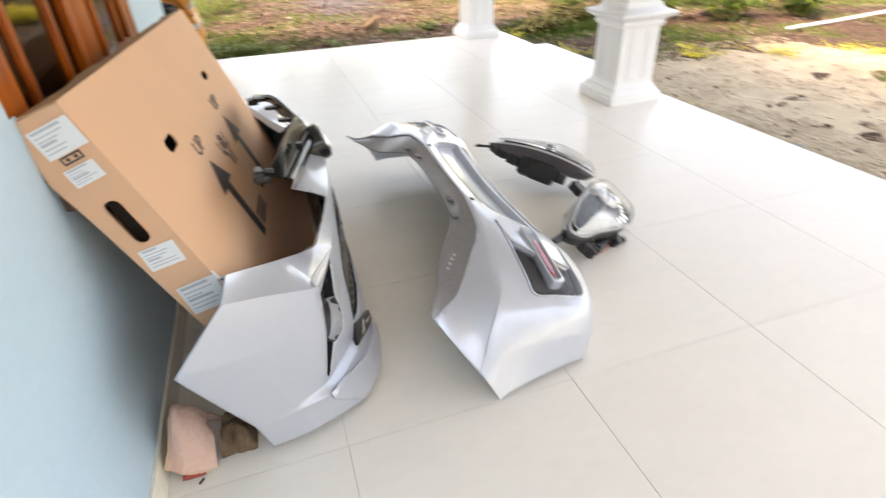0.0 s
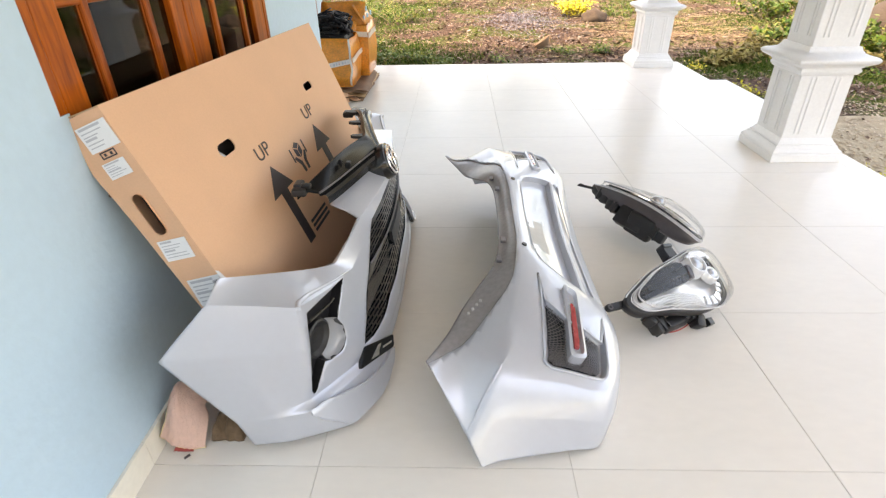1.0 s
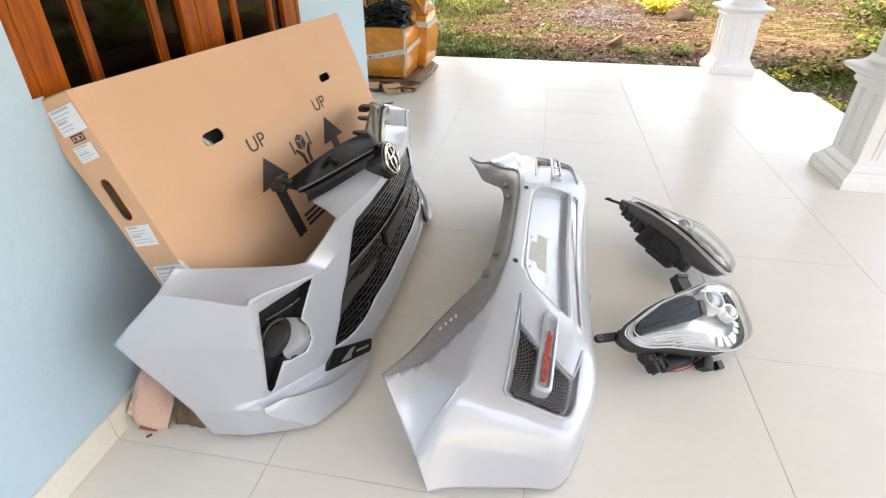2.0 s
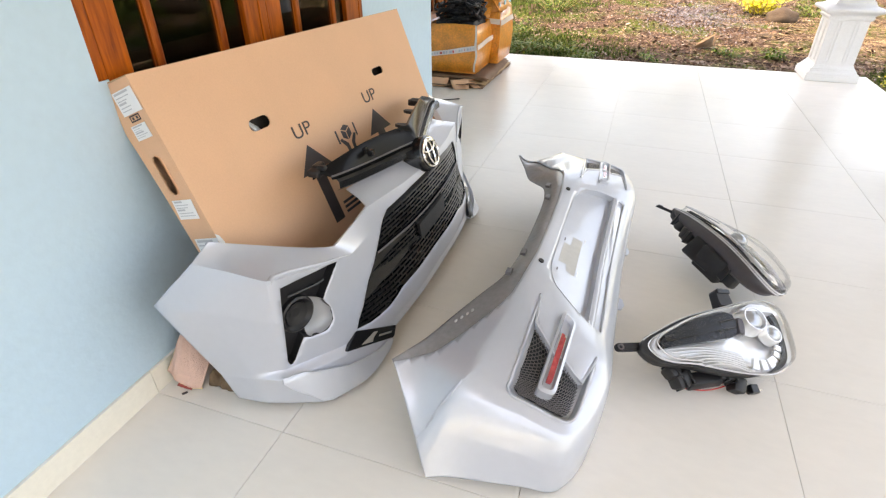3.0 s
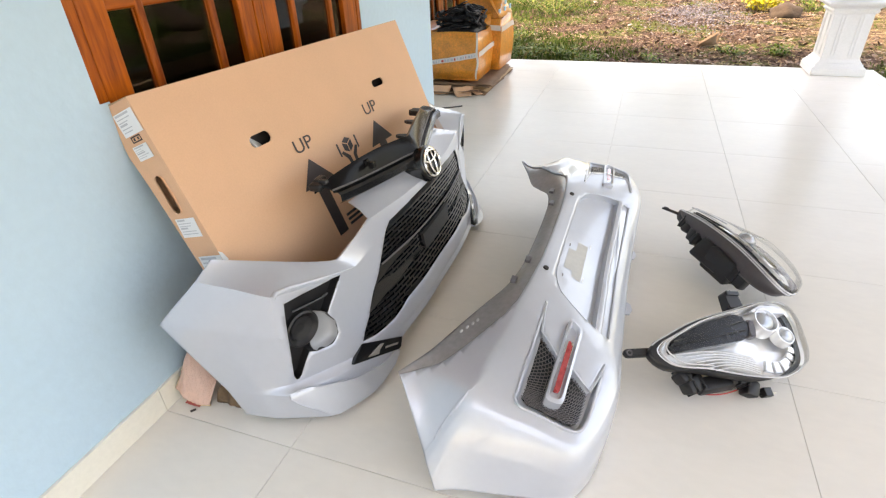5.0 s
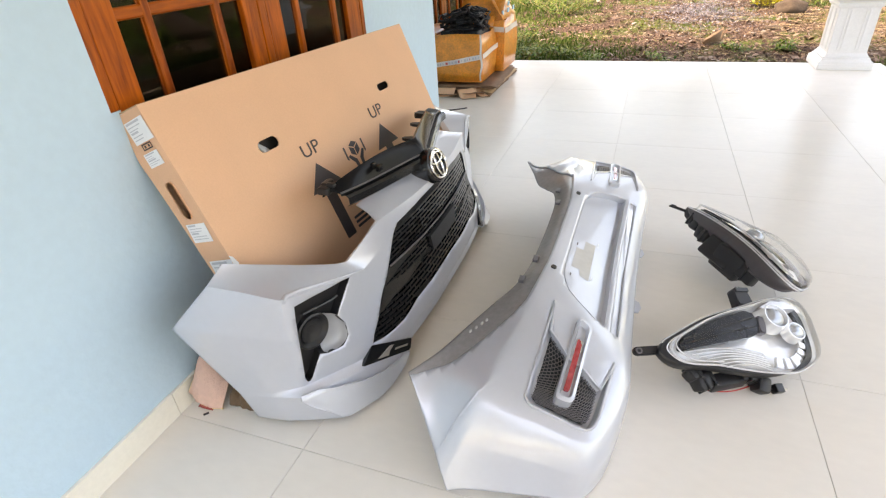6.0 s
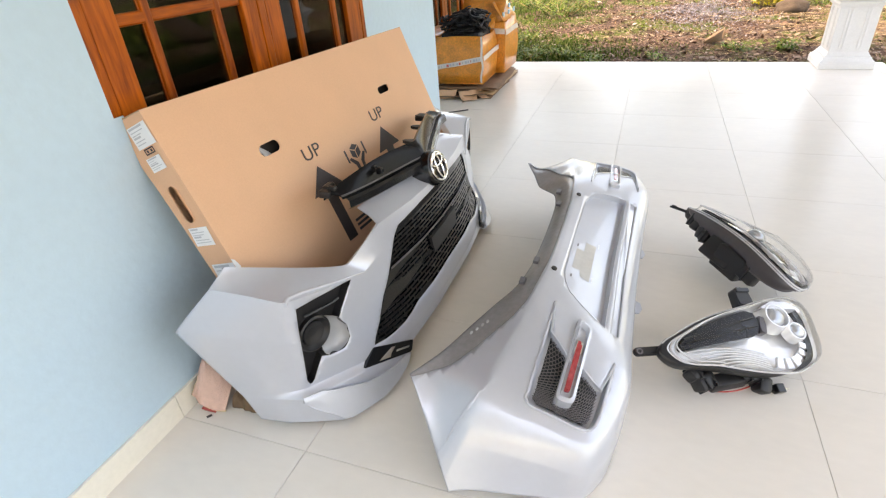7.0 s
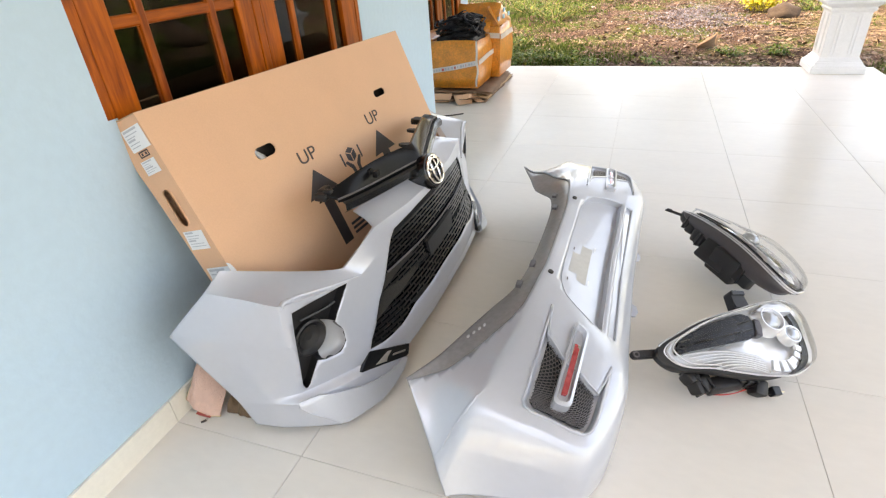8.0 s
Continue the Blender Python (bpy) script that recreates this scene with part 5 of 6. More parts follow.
# ---- towel and rags beside the wall ----
def cloth(name, centre, size, height, seed, material, label, category, hem=None):
    """A crumpled cloth heaped on the floor."""
    root = thing(name, (centre[0], centre[1], 0), label, category)
    bm = bmesh.new()
    n = 34
    grid_ = []
    for i in range(n + 1):
        row = []
        for j in range(n + 1):
            u, v = i / n * 2 - 1, j / n * 2 - 1
            r = max(abs(u), abs(v))
            z = height * (1 - r ** 3.6) * (0.72 + 0.55 * noise.noise((u * 1.6 + seed, v * 1.6, seed))) + 0.014 * noise.noise((u * 6, v * 6, seed)) * (1 - r) + 0.004
            x = centre[0] + u * size[0] * (1 + 0.16 * noise.noise((v * 2, seed, 0)))
            y = centre[1] + v * size[1] * (1 + 0.16 * noise.noise((u * 2, seed, 9)))
            row.append(bm.verts.new((x, y, max(z, 0.004))))
        grid_.append(row)
    for i in range(n):
        for j in range(n):
            bm.faces.new((grid_[i][j], grid_[i + 1][j], grid_[i + 1][j + 1], grid_[i][j + 1]))
    edge = [grid_[i][0].co.copy() for i in range(n + 1)] + [grid_[n][j].co.copy() for j in range(1, n + 1)]
    c = part("fabric", bm, material, root, smooth=80)
    c.modifiers.new("thickness", "SOLIDIFY").thickness = 0.004
    if hem is not None:
        part("hem", tube([e + Vector((0, 0, 0.003)) for e in edge[8:]], 0.004, 6), hem, root, "cream stitched hem", smooth=60)
    return root


def draped(name, label, category, rows, material, hem):
    """A cloth laid over a heap: cross rows from its hidden back over the top to its front hem."""
    root = thing(name, (0.09, 0.12, 0), label, category)
    sheet = Sheet(rows, 0.1, 0.1)
    bm, n = bmesh.new(), 40
    g_ = []
    for i in range(n + 1):
        row = []
        for j in range(n + 1):
            u, v = sheet.smax * i / n, sheet.hmax * j / n
            fold = 0.007 * noise.noise((i * 0.11, j * 0.05, 3.0)) + 0.003 * noise.noise((i * 0.3, j * 0.3, 8.0))
            p = sheet.at(u, v, fold)
            row.append(bm.verts.new((max(p[0], 0.017), p[1], max(p[2], 0.005))))
        g_.append(row)
    for i in range(n):
        for j in range(n):
            bm.faces.new((g_[i][j], g_[i + 1][j], g_[i + 1][j + 1], g_[i][j + 1]))
    line = [g_[i][n].co.copy() for i in range(n + 1)]
    side = [g_[0][j].co.copy() for j in range(n // 2, n)]
    c = part("fabric", bm, material, root, smooth=80)
    c.modifiers.new("thickness", "SOLIDIFY").thickness = 0.005
    part("hem", tube(side + line, 0.0042, 6), hem, root, "cream stitched hem", smooth=60)
    return root


draped("towel", "crumpled pink towel with a cream hem", "towel", [
    [(0.03, 0.24, 0.01), (0.08, 0.25, 0.01), (0.13, 0.25, 0.01), (0.17, 0.24, 0.01)],
    [(0.055, 0.17, 0.165), (0.078, 0.175, 0.185), (0.108, 0.18, 0.160), (0.14, 0.19, 0.10)],
    [(0.058, 0.122, 0.178), (0.078, 0.112, 0.195), (0.104, 0.120, 0.170), (0.140, 0.15, 0.11)],
    [(0.044, 0.085, 0.120), (0.078, 0.072, 0.122), (0.115, 0.085, 0.105), (0.150, 0.125, 0.075)],
    [(0.020, 0.060, 0.060), (0.062, 0.050, 0.034), (0.105, 0.052, 0.014), (0.150, 0.066, 0.006)]], PINK, YELLOW_HEM)
cloth("red_rag", (0.085, 0.072, 0), (0.034, 0.026), 0.035, 7.0, REDCLOTH, "small red rag under the pink towel", "rag")
cloth("brown_rag", (0.215, 0.165, 0), (0.055, 0.075), 0.10, 11.0, BROWN, "dark brown crumpled rag behind the bumper", "rag")

# ---- cartons in the recess ----
def open_carton(name, x0, x1, y0, y1, z0, z1, label, flaps, material=CARD_OLD):
    """An open carton: four thick walls, a bottom and bent flaps."""
    root = thing(name, ((x0 + x1) / 2, (y0 + y1) / 2, z0), label, "carton")
    w = bmesh.new()
    n = 6
    prof = []
    for k in range(5):
        f = k / 4
        b = 0.018 * math.sin(math.pi * f)
        ringp = []
        corners = [(x0 - b, y0 - b), (x1 + b, y0 - b), (x1 + b, y1 + b), (x0 - b, y1 + b)]
        for i in range(4):
            a, c = corners[i], corners[(i + 1) % 4]
            for j in range(n):
                g = j / n
                px, py = a[0] + (c[0] - a[0]) * g, a[1] + (c[1] - a[1]) * g
                ringp.append((px + 0.02 * noise.noise((px * 5, py * 5, f * 3)), py + 0.02 * noise.noise((py * 5, px * 5, f * 3 + 7)), z0 + (z1 - z0) * f + (0.03 * noise.noise((px * 4, py * 4, 1.0)) if k == 4 else 0.0)))
        prof.append(ringp)
    ring_loft(prof, w, caps=False)
    w.faces.new([w.verts.new((x, y, z0 + 0.003)) for x, y in ((x0, y0), (x1, y0), (x1, y1), (x0, y1))])
    wo = part("carton_body", w, material, root, smooth=30)
    wo.modifiers.new("thickness", "SOLIDIFY").thickness = 0.006
    for a, b, lean in flaps:
        f = bmesh.new()
        a, b, lean = Vector(a), Vector(b), Vector(lean)
        rows = [[a + (b - a) * i / 6 + lean * g + Vector((0, 0, 0.012 * noise.noise((i, g * 3, a.x)))) for i in range(7)] for g in (0, 0.35, 0.7, 1.0)]
        vs_ = [[f.verts.new(p) for p in r] for r in rows]
        for p, q in zip(vs_, vs_[1:]):
            for i in range(6):
                f.faces.new((p[i], p[i + 1], q[i + 1], q[i]))
        fo_ = part("flap", f, material, root, smooth=40)
        fo_.modifiers.new("thickness", "SOLIDIFY").thickness = 0.005
    return root


near = open_carton("carton", -0.60, -0.11, 4.46, 4.98, 0.135, 0.60, "open worn brown carton full of black cables, taped", [((-0.6, 4.97, 0.60), (-0.12, 4.97, 0.60), (0.0, 0.10, 0.12)), ((-0.6, 4.46, 0.60), (-0.6, 4.98, 0.60), (-0.14, 0, 0.05))])


def wall_point(x0, x1, y0, y1, z0, z1, side, g, f, out):
    """A point on the bulging front (side 0) or right (side 1) wall of a carton."""
    b = 0.018 * math.sin(math.pi * f)
    if side == 0:
        px, py, o = x0 - b + (x1 - x0 + 2 * b) * g, y0 - b, Vector((0, -out, 0))
    else:
        px, py, o = x1 + b, y0 - b + (y1 - y0 + 2 * b) * g, Vector((out, 0, 0))
    return Vector((px + 0.02 * noise.noise((px * 5, py * 5, f * 3)), py + 0.02 * noise.noise((py * 5, px * 5, f * 3 + 7)), z0 + (z1 - z0) * f)) + o


def tape_strip(dims, side, g0, g1, f0, f1, wide, out):
    bm = bmesh.new()
    rows = []
    for i in range(17):
        g, f = g0 + (g1 - g0) * i / 16, f0 + (f1 - f0) * i / 16
        if abs(g1 - g0) < 0.1:
            ends = [(g - wide, f), (g + wide, f)]
        else:
            ends = [(g, f - wide), (g, f + wide)]
        rows.append([bm.verts.new(wall_point(*dims, side, a, b, out)) for a, b in ends])
    for p, q in zip(rows, rows[1:]):
        bm.faces.new((p[0], q[0], q[1], p[1]))
    return bm


NEAR_BOX = (-0.60, -0.11, 4.46, 4.98, 0.135, 0.60)
tape = part("tape_band", tape_strip(NEAR_BOX, 0, 0.0, 1.0, 0.36, 0.56, 0.052, 0.011), TAPE, near, "printed parcel tape")
part("tape_band", tape_strip(NEAR_BOX, 1, 0.0, 1.0, 0.56, 0.60, 0.052, 0.011), TAPE, near)
part("tape_band", tape_strip(NEAR_BOX, 0, 0.985, 0.985, 0.03, 1.0, 0.02, 0.008), TAPE, near)
for k in range(15):
    g = 0.06 + 0.062 * k
    part("printed_mark", box(Vector(wall_point(*NEAR_BOX, 0, g, 0.335 + 0.2 * g, 0.0115)), Vector(wall_point(*NEAR_BOX, 0, g, 0.385 + 0.2 * g, 0.015)) + Vector((0.022 - 0.007 * (k % 3), -0.001, 0))), TAPERED if k % 4 == 3 else PAPER_GREY, tape)
farc = open_carton("carton", -0.62, -0.02, 5.02, 5.60, 0.13, 0.66, "tall worn brown carton with pale blue print", [((-0.02, 5.02, 0.66), (-0.02, 5.60, 0.66), (-0.13, 0.0, 0.19)), ((-0.52, 5.03, 0.66), (-0.04, 5.03, 0.66), (0.02, 0.12, 0.22))])
for k in range(7):
    y, z = 5.06 + 0.08 * k, 0.70 + 0.05 * ((k * 5) % 3)
    part("blue_mark", box((-0.020 - 0.68 * (z - 0.66), y, z), (-0.008 - 0.68 * (z - 0.66), y + 0.06, z + 0.045), 0.003), BLUEPRINT, farc)
part("tape_band", tape_strip((-0.62, -0.02, 5.02, 5.60, 0.13, 0.66), 1, 0.0, 1.0, 0.80, 0.78, 0.05, 0.011), TAPE, farc)
part("tape_band", tape_strip((-0.62, -0.02, 5.02, 5.60, 0.13, 0.66), 0, 0.7, 1.0, 0.84, 0.82, 0.05, 0.011), TAPE, farc)
# tangle of black cables in the near carton
cables = thing("cable_heap", (-0.3, 4.72, 0.45), "tangle of black wiring looms heaped in the carton", "cables")
for k in range(120):
    c = Vector((random.uniform(-0.54, -0.17), random.uniform(4.52, 4.90), random.uniform(0.56, 0.76)))
    r1, r2 = random.uniform(0.05, 0.15), random.uniform(0.04, 0.11)
    t1, tilt = random.uniform(0, 6.28), random.uniform(-0.9, 0.9)
    pts = []
    for i in range(15):
        a = t1 + i / 14 * random.uniform(4.0, 4.2)
        x = min(max(c.x + r1 * math.cos(a), -0.57), -0.14)
        y = min(max(c.y + r2 * math.sin(a), 4.49), 4.95)
        pts.append((x, y, max(0.45, c.z + math.sin(a + t1) * r1 * tilt * 0.6 + 0.06 * (1 - abs(x + 0.3) / 0.3))))
    part("cable", tube(pts, random.uniform(0.005, 0.013), 6), CABLE, cables, smooth=60)
part("loom", box((-0.57, 4.49, 0.40), (-0.14, 4.95, 0.64), 0.05), CABLE, cables)
# flattened cardboard under the cartons
for k in range(5):
    w2, d2 = 0.35 + random.uniform(-0.03, 0.04), 0.62 + random.uniform(-0.07, 0.05)
    cx, cy, turn = -0.36 + random.uniform(-0.02, 0.05), 4.98 + random.uniform(-0.03, 0.03), random.uniform(-0.07, 0.07)
    z = 0.006 + 0.023 * k
    fb = bmesh.new()
    rows = []
    for j in range(11):
        row = []
        for i in range(11):
            lx, ly = w2 * (i / 5 - 1), d2 * (j / 5 - 1)
            lx += 0.02 * noise.noise((j * 0.9, k * 5.0, 1.0)) * (i in (0, 10))
            ly += 0.03 * noise.noise((i * 0.9, k * 5.0, 4.0)) * (j in (0, 10))
            droop = -0.012 * (k > 1) * max(0, i - 8) + 0.05 * (k in (1, 3)) * max(0.0, (i - 5) / 5) * (j == 0)
            row.append(fb.verts.new((cx + lx * math.cos(turn) - ly * math.sin(turn), cy + lx * math.sin(turn) + ly * math.cos(turn), max(0.003, z + 0.010 * noise.noise((i * 0.6, j * 0.6, k * 3.1)) + droop + 0.004))))
        rows.append(row)
    for a, b in zip(rows, rows[1:]):
        for i in range(10):
            fb.faces.new((a[i], a[i + 1], b[i + 1], b[i]))
    so = tagged(obj("flattened_carton", fb, (CARD_FLAT, CARD_FLAT, CARD_EDGE, CARD_FLAT, CARD_FLAT)[k], smooth=40), "flattened worn cardboard under the cartons", "cardboard", "flattened cardboard")
    so.modifiers.new("thickness", "SOLIDIFY").thickness = 0.005
# torn pale flaps that curl up at the pile's front corner
for x, y, turn, w2, d2 in ((-0.20, 4.28, 0.55, 0.20, 0.10), (-0.06, 4.38, 0.9, 0.10, 0.16), (-0.50, 4.32, 0.1, 0.26, 0.06)):
    fb = bmesh.new()
    rows = []
    for j in range(7):
        f = j / 6
        rows.append([fb.verts.new(Matrix.Translation((x, y, 0)) @ Matrix.Rotation(turn, 4, "Z") @ Vector((w2 * (i / 4 - 0.5) * (1 - 0.25 * f), d2 * (1 - f), 0.012 + 0.075 * (1 - f) ** 2 + 0.008 * noise.noise((i * 0.8, j * 0.8, x * 9))))) for i in range(5)])
    for a, b in zip(rows, rows[1:]):
        for i in range(4):
            fb.faces.new((a[i], a[i + 1], b[i + 1], b[i]))
    so = tagged(obj("torn_flap", fb, CARD, smooth=50), "torn curled piece of pale cardboard", "cardboard")
    so.modifiers.new("thickness", "SOLIDIFY").thickness = 0.004

# ---- garden: leaf litter, grass, weeds, ash, stones ----
def islands(name, tones, rough=0.8):
    """One joined heap of small pieces, each of its own tone."""
    m, nt, b = node_mat(name)
    g, r = nt.nodes.new("ShaderNodeNewGeometry"), nt.nodes.new("ShaderNodeValToRGB")
    wire(nt, g.outputs["Random Per Island"], r.inputs[0])
    r.color_ramp.interpolation = "LINEAR"
    while len(r.color_ramp.elements) < len(tones):
        r.color_ramp.elements.new(0.5)
    for k, (el, c) in enumerate(zip(r.color_ramp.elements, tones)):
        el.position, el.color = k / (len(tones) - 1), (*c, 1)
    wire(nt, r.outputs[0], b.inputs["Base Color"])
    b.inputs["Roughness"].default_value = rough
    b.inputs["Specular IOR Level"].default_value = 0.12
    return m


LITTER = islands("leaf_litter", [(0.03, 0.018, 0.012), (0.10, 0.058, 0.040), (0.20, 0.125, 0.088), (0.06, 0.035, 0.026), (0.29, 0.205, 0.155), (0.12, 0.075, 0.055), (0.40, 0.35, 0.30)])
GRASS = islands("grass", [(0.02, 0.05, 0.008), (0.05, 0.10, 0.015), (0.09, 0.145, 0.03), (0.17, 0.20, 0.06)])
DRYWEED = islands("dry_weeds", [(0.10, 0.075, 0.025), (0.20, 0.16, 0.05), (0.30, 0.25, 0.09), (0.10, 0.12, 0.03)], 0.7)
WEED = islands("weed_leaves", [(0.03, 0.075, 0.012), (0.07, 0.14, 0.02), (0.14, 0.20, 0.03), (0.22, 0.22, 0.05)], 0.5)
YELLOW = islands("yellow_leaves", [(0.55, 0.46, 0.03), (0.70, 0.60, 0.06), (0.35, 0.36, 0.04), (0.8, 0.72, 0.15)], 0.5)
ASH = islands("ash", [(0.10, 0.09, 0.10), (0.22, 0.21, 0.24), (0.08, 0.07, 0.07), (0.34, 0.33, 0.37)])
GRAVEL = islands("gravel", [(0.40, 0.31, 0.21), (0.55, 0.44, 0.31), (0.30, 0.22, 0.15), (0.66, 0.56, 0.43)])
SAND = paint("sandy_earth", (0.42, 0.33, 0.22), 0.9, 0.0, 0.25, 3.0, bump=0.6, bscale=30.0, second=(0.56, 0.47, 0.33))
STRAW = islands("straw", [(0.35, 0.25, 0.12), (0.5, 0.38, 0.2), (0.22, 0.14, 0.07), (0.6, 0.5, 0.3)])
SOILROCK = paint("stone", (0.065, 0.045, 0.03), 0.9, 0.0, 0.3, 9.0, bump=0.8, bscale=25.0)
rng = np.random.default_rng(5)


class Heap:
    """Collects many small pieces for one mesh."""

    def __init__(self):
        self.v, self.f = [], []

    def leaf(self, p, length, width, yaw, tilt, bend):
        c, s = math.cos(yaw), math.sin(yaw)
        ct, st = math.cos(tilt), math.sin(tilt)
        k = len(self.v)
        for a, w, z in ((-0.5, 0, 0), (-0.1, 0.5, bend), (-0.1, -0.5, bend), (0.28, 0.36, bend), (0.28, -0.36, bend), (0.5, 0, 0)):
            x, y, zz = a * length, w * width, z * length
            x, zz = x * ct - zz * st, x * st + zz * ct
            self.v.append((p[0] + c * x - s * y, p[1] + s * x + c * y, p[2] + zz))
        self.f += [(k, k + 2, k + 1), (k + 1, k + 2, k + 4, k + 3), (k + 3, k + 4, k + 5)]

    def blade(self, p, h, lean, yaw, w):
        c, s = math.cos(yaw), math.sin(yaw)
        k = len(self.v)
        self.v += [(p[0] - s * w, p[1] + c * w, p[2]), (p[0] + s * w, p[1] - c * w, p[2]), (p[0] + c * lean * 0.4 + s * w * 0.7, p[1] + s * lean * 0.4 - c * w * 0.7, p[2] + h * 0.65), (p[0] + c * lean, p[1] + s * lean, p[2] + h)]
        self.f += [(k, k + 1, k + 2), (k, k + 2, k + 3)]

    def put(self, name, material, label, category):
        me = bpy.data.meshes.new(name)
        me.from_pydata(self.v, [], self.f)
        me.materials.append(material)
        return tagged(new(name, me), label, category, kind="stuff")


def outside(x, y):
    return (y > FLOOR_Y + 0.04 or x > FLOOR_X + 0.05) and not (x < 4.12 and 3.7 < y < 5.24) and not (x < RECESS_X + 0.1 and y < 6.5)


def green_at(x, y):
    """How green a spot of the garden is: moss by the porch's far edge, grass further out, bare soil between."""
    g = noise.noise((x * 0.55, y * 0.55, 2.0)) * 0.6 + 0.25 * noise.noise((x * 2.1, y * 2.1, 5.0))
    g += 0.75 * math.exp(-((x - 0.1) ** 2) / 1.8 - ((y - 7.4) ** 2) / 1.8)
    g += (0.25 if x < 0.9 else -0.5 if x < 3.6 else 0.0) * math.exp(-((y - 6.4) ** 2) / 0.12)
    g += 0.8 * math.exp(-((x + 1.2) ** 2) / 4.0 - ((y - 12.0) ** 2) / 9.0)
    g += 0.45 * math.exp(-((x - 5.4) ** 2) / 1.2 - ((y - 7.0) ** 2) / 2.5)
    g += 0.5 * math.exp(-((x - 7.2) ** 2) / 2.0 - ((y - 10.0) ** 2) / 3.0)
    g -= 0.65 * math.exp(-((x - 2.3) ** 2) / 3.5 - ((y - 10.6) ** 2) / 6.0)
    g -= 0.5 * math.exp(-((x - 5.0) ** 2) / 1.0 - ((y - 1.8) ** 2) / 4.0)
    return g


litter, straw = Heap(), Heap()
for _ in range(95000):
    if rng.random() < 0.80:
        x, y = rng.uniform(-4, 11), 6.25 + 11.5 * rng.random() ** 1.35
    else:
        x, y = 3.9 + 8 * rng.random() ** 1.4, rng.uniform(-1, 9)
    if not outside(x, y) or green_at(x, y) > 0.28 + 0.3 * rng.random() or (x > FLOOR_X and y < 4.2 and rng.random() < 0.85):
        continue
    z = ground_z(x, y) + 0.008 + 0.012 * rng.random()
    big = rng.random()
    ln = 0.022 + 0.045 * rng.random() + (0.07 if big > 0.93 else 0)
    if rng.random() < 0.88:
        litter.leaf((x, y, z), ln, ln * rng.uniform(0.35, 0.7), rng.uniform(0, 6.28), rng.normal(0, 0.35), rng.uniform(-0.18, 0.18))
    else:
        straw.leaf((x, y, z + 0.006), ln * 2.6, 0.008, rng.uniform(0, 6.28), rng.normal(0, 0.1), 0.02)
sand = bmesh.new()
sand_rows = []
for i in range(29):
    row = []
    for j in range(41):
        y = -1.6 + 5.9 * j / 40
        far_x = 7.6 + 0.9 * noise.noise((y * 0.7, 3.0, 0)) - 0.10 * max(0, y - 2.5)
        x = FLOOR_X + 0.02 + (far_x - FLOOR_X) * i / 28
        row.append(sand.verts.new((x, y + 0.25 * noise.noise((x * 0.9, 7.0, y * 0.2)), ground_z(x, y) + 0.012 * min(1.0, (28 - i) / 3, j / 3, (40 - j) / 3) - 0.002)))
    sand_rows.append(row)
for a, b in zip(sand_rows, sand_rows[1:]):
    for j in range(40):
        sand.faces.new((a[j], b[j], b[j + 1], a[j + 1]))
tagged(obj("ground_sand", sand, SAND, smooth=60), "bare pale sandy earth beside the porch", "ground", kind="structure")
gravel = Heap()
for _ in range(16000):
    x, y = 3.95 + 3.2 * rng.random() ** 1.3, rng.uniform(-0.5, 4.6)
    if noise.noise((x * 0.9, y * 0.9, 8.0)) + 0.25 * noise.noise((x * 4, y * 4, 3.0)) > 0.30:
        continue
    ln = rng.uniform(0.010, 0.034)
    gravel.leaf((x, y, ground_z(x, y) + 0.014), ln, ln * 0.8, rng.uniform(0, 6.28), rng.normal(0, 0.2), rng.uniform(0.05, 0.2))
gravel.put("gravel", GRAVEL, "pale grit and crumbled earth beside the porch", "gravel")
litter.put("leaf_litter", LITTER, "dry brown fallen leaves over the garden soil", "leaves")
for _ in range(900):
    a = rng.uniform(-0.6, 0.3)
    x, y = 5.6 + rng.normal(0, 1.1), 9.6 + rng.normal(0, 0.9)
    if outside(x, y):
        straw.leaf((x, y, ground_z(x, y) + 0.02 + 0.05 * rng.random()), rng.uniform(0.15, 0.5), 0.012, a, rng.normal(0, 0.06), 0.01)
straw.put("straw", STRAW, "dry straw and twigs on the soil", "straw")
grass = Heap()
for _ in range(150000):
    if rng.random() < 0.7:
        x, y = rng.uniform(-4, 11), 6.28 + 11 * rng.random() ** 1.4
    else:
        x, y = 3.95 + 8 * rng.random() ** 1.3, rng.uniform(-1, 9)
    g = green_at(x, y)
    if not outside(x, y) or g < 0.12 + 0.25 * rng.random() or (x > FLOOR_X and y < 4.0 and x < 7.0):
        continue
    h = rng.uniform(0.012, 0.05) * (1 + 1.3 * max(0, g))
    grass.blade((x, y, ground_z(x, y) - 0.004), h, rng.uniform(0.01, 0.05), rng.uniform(0, 6.28), rng.uniform(0.003, 0.009))
grass.put("grass", GRASS, "short uneven green and yellowish grass", "grass")


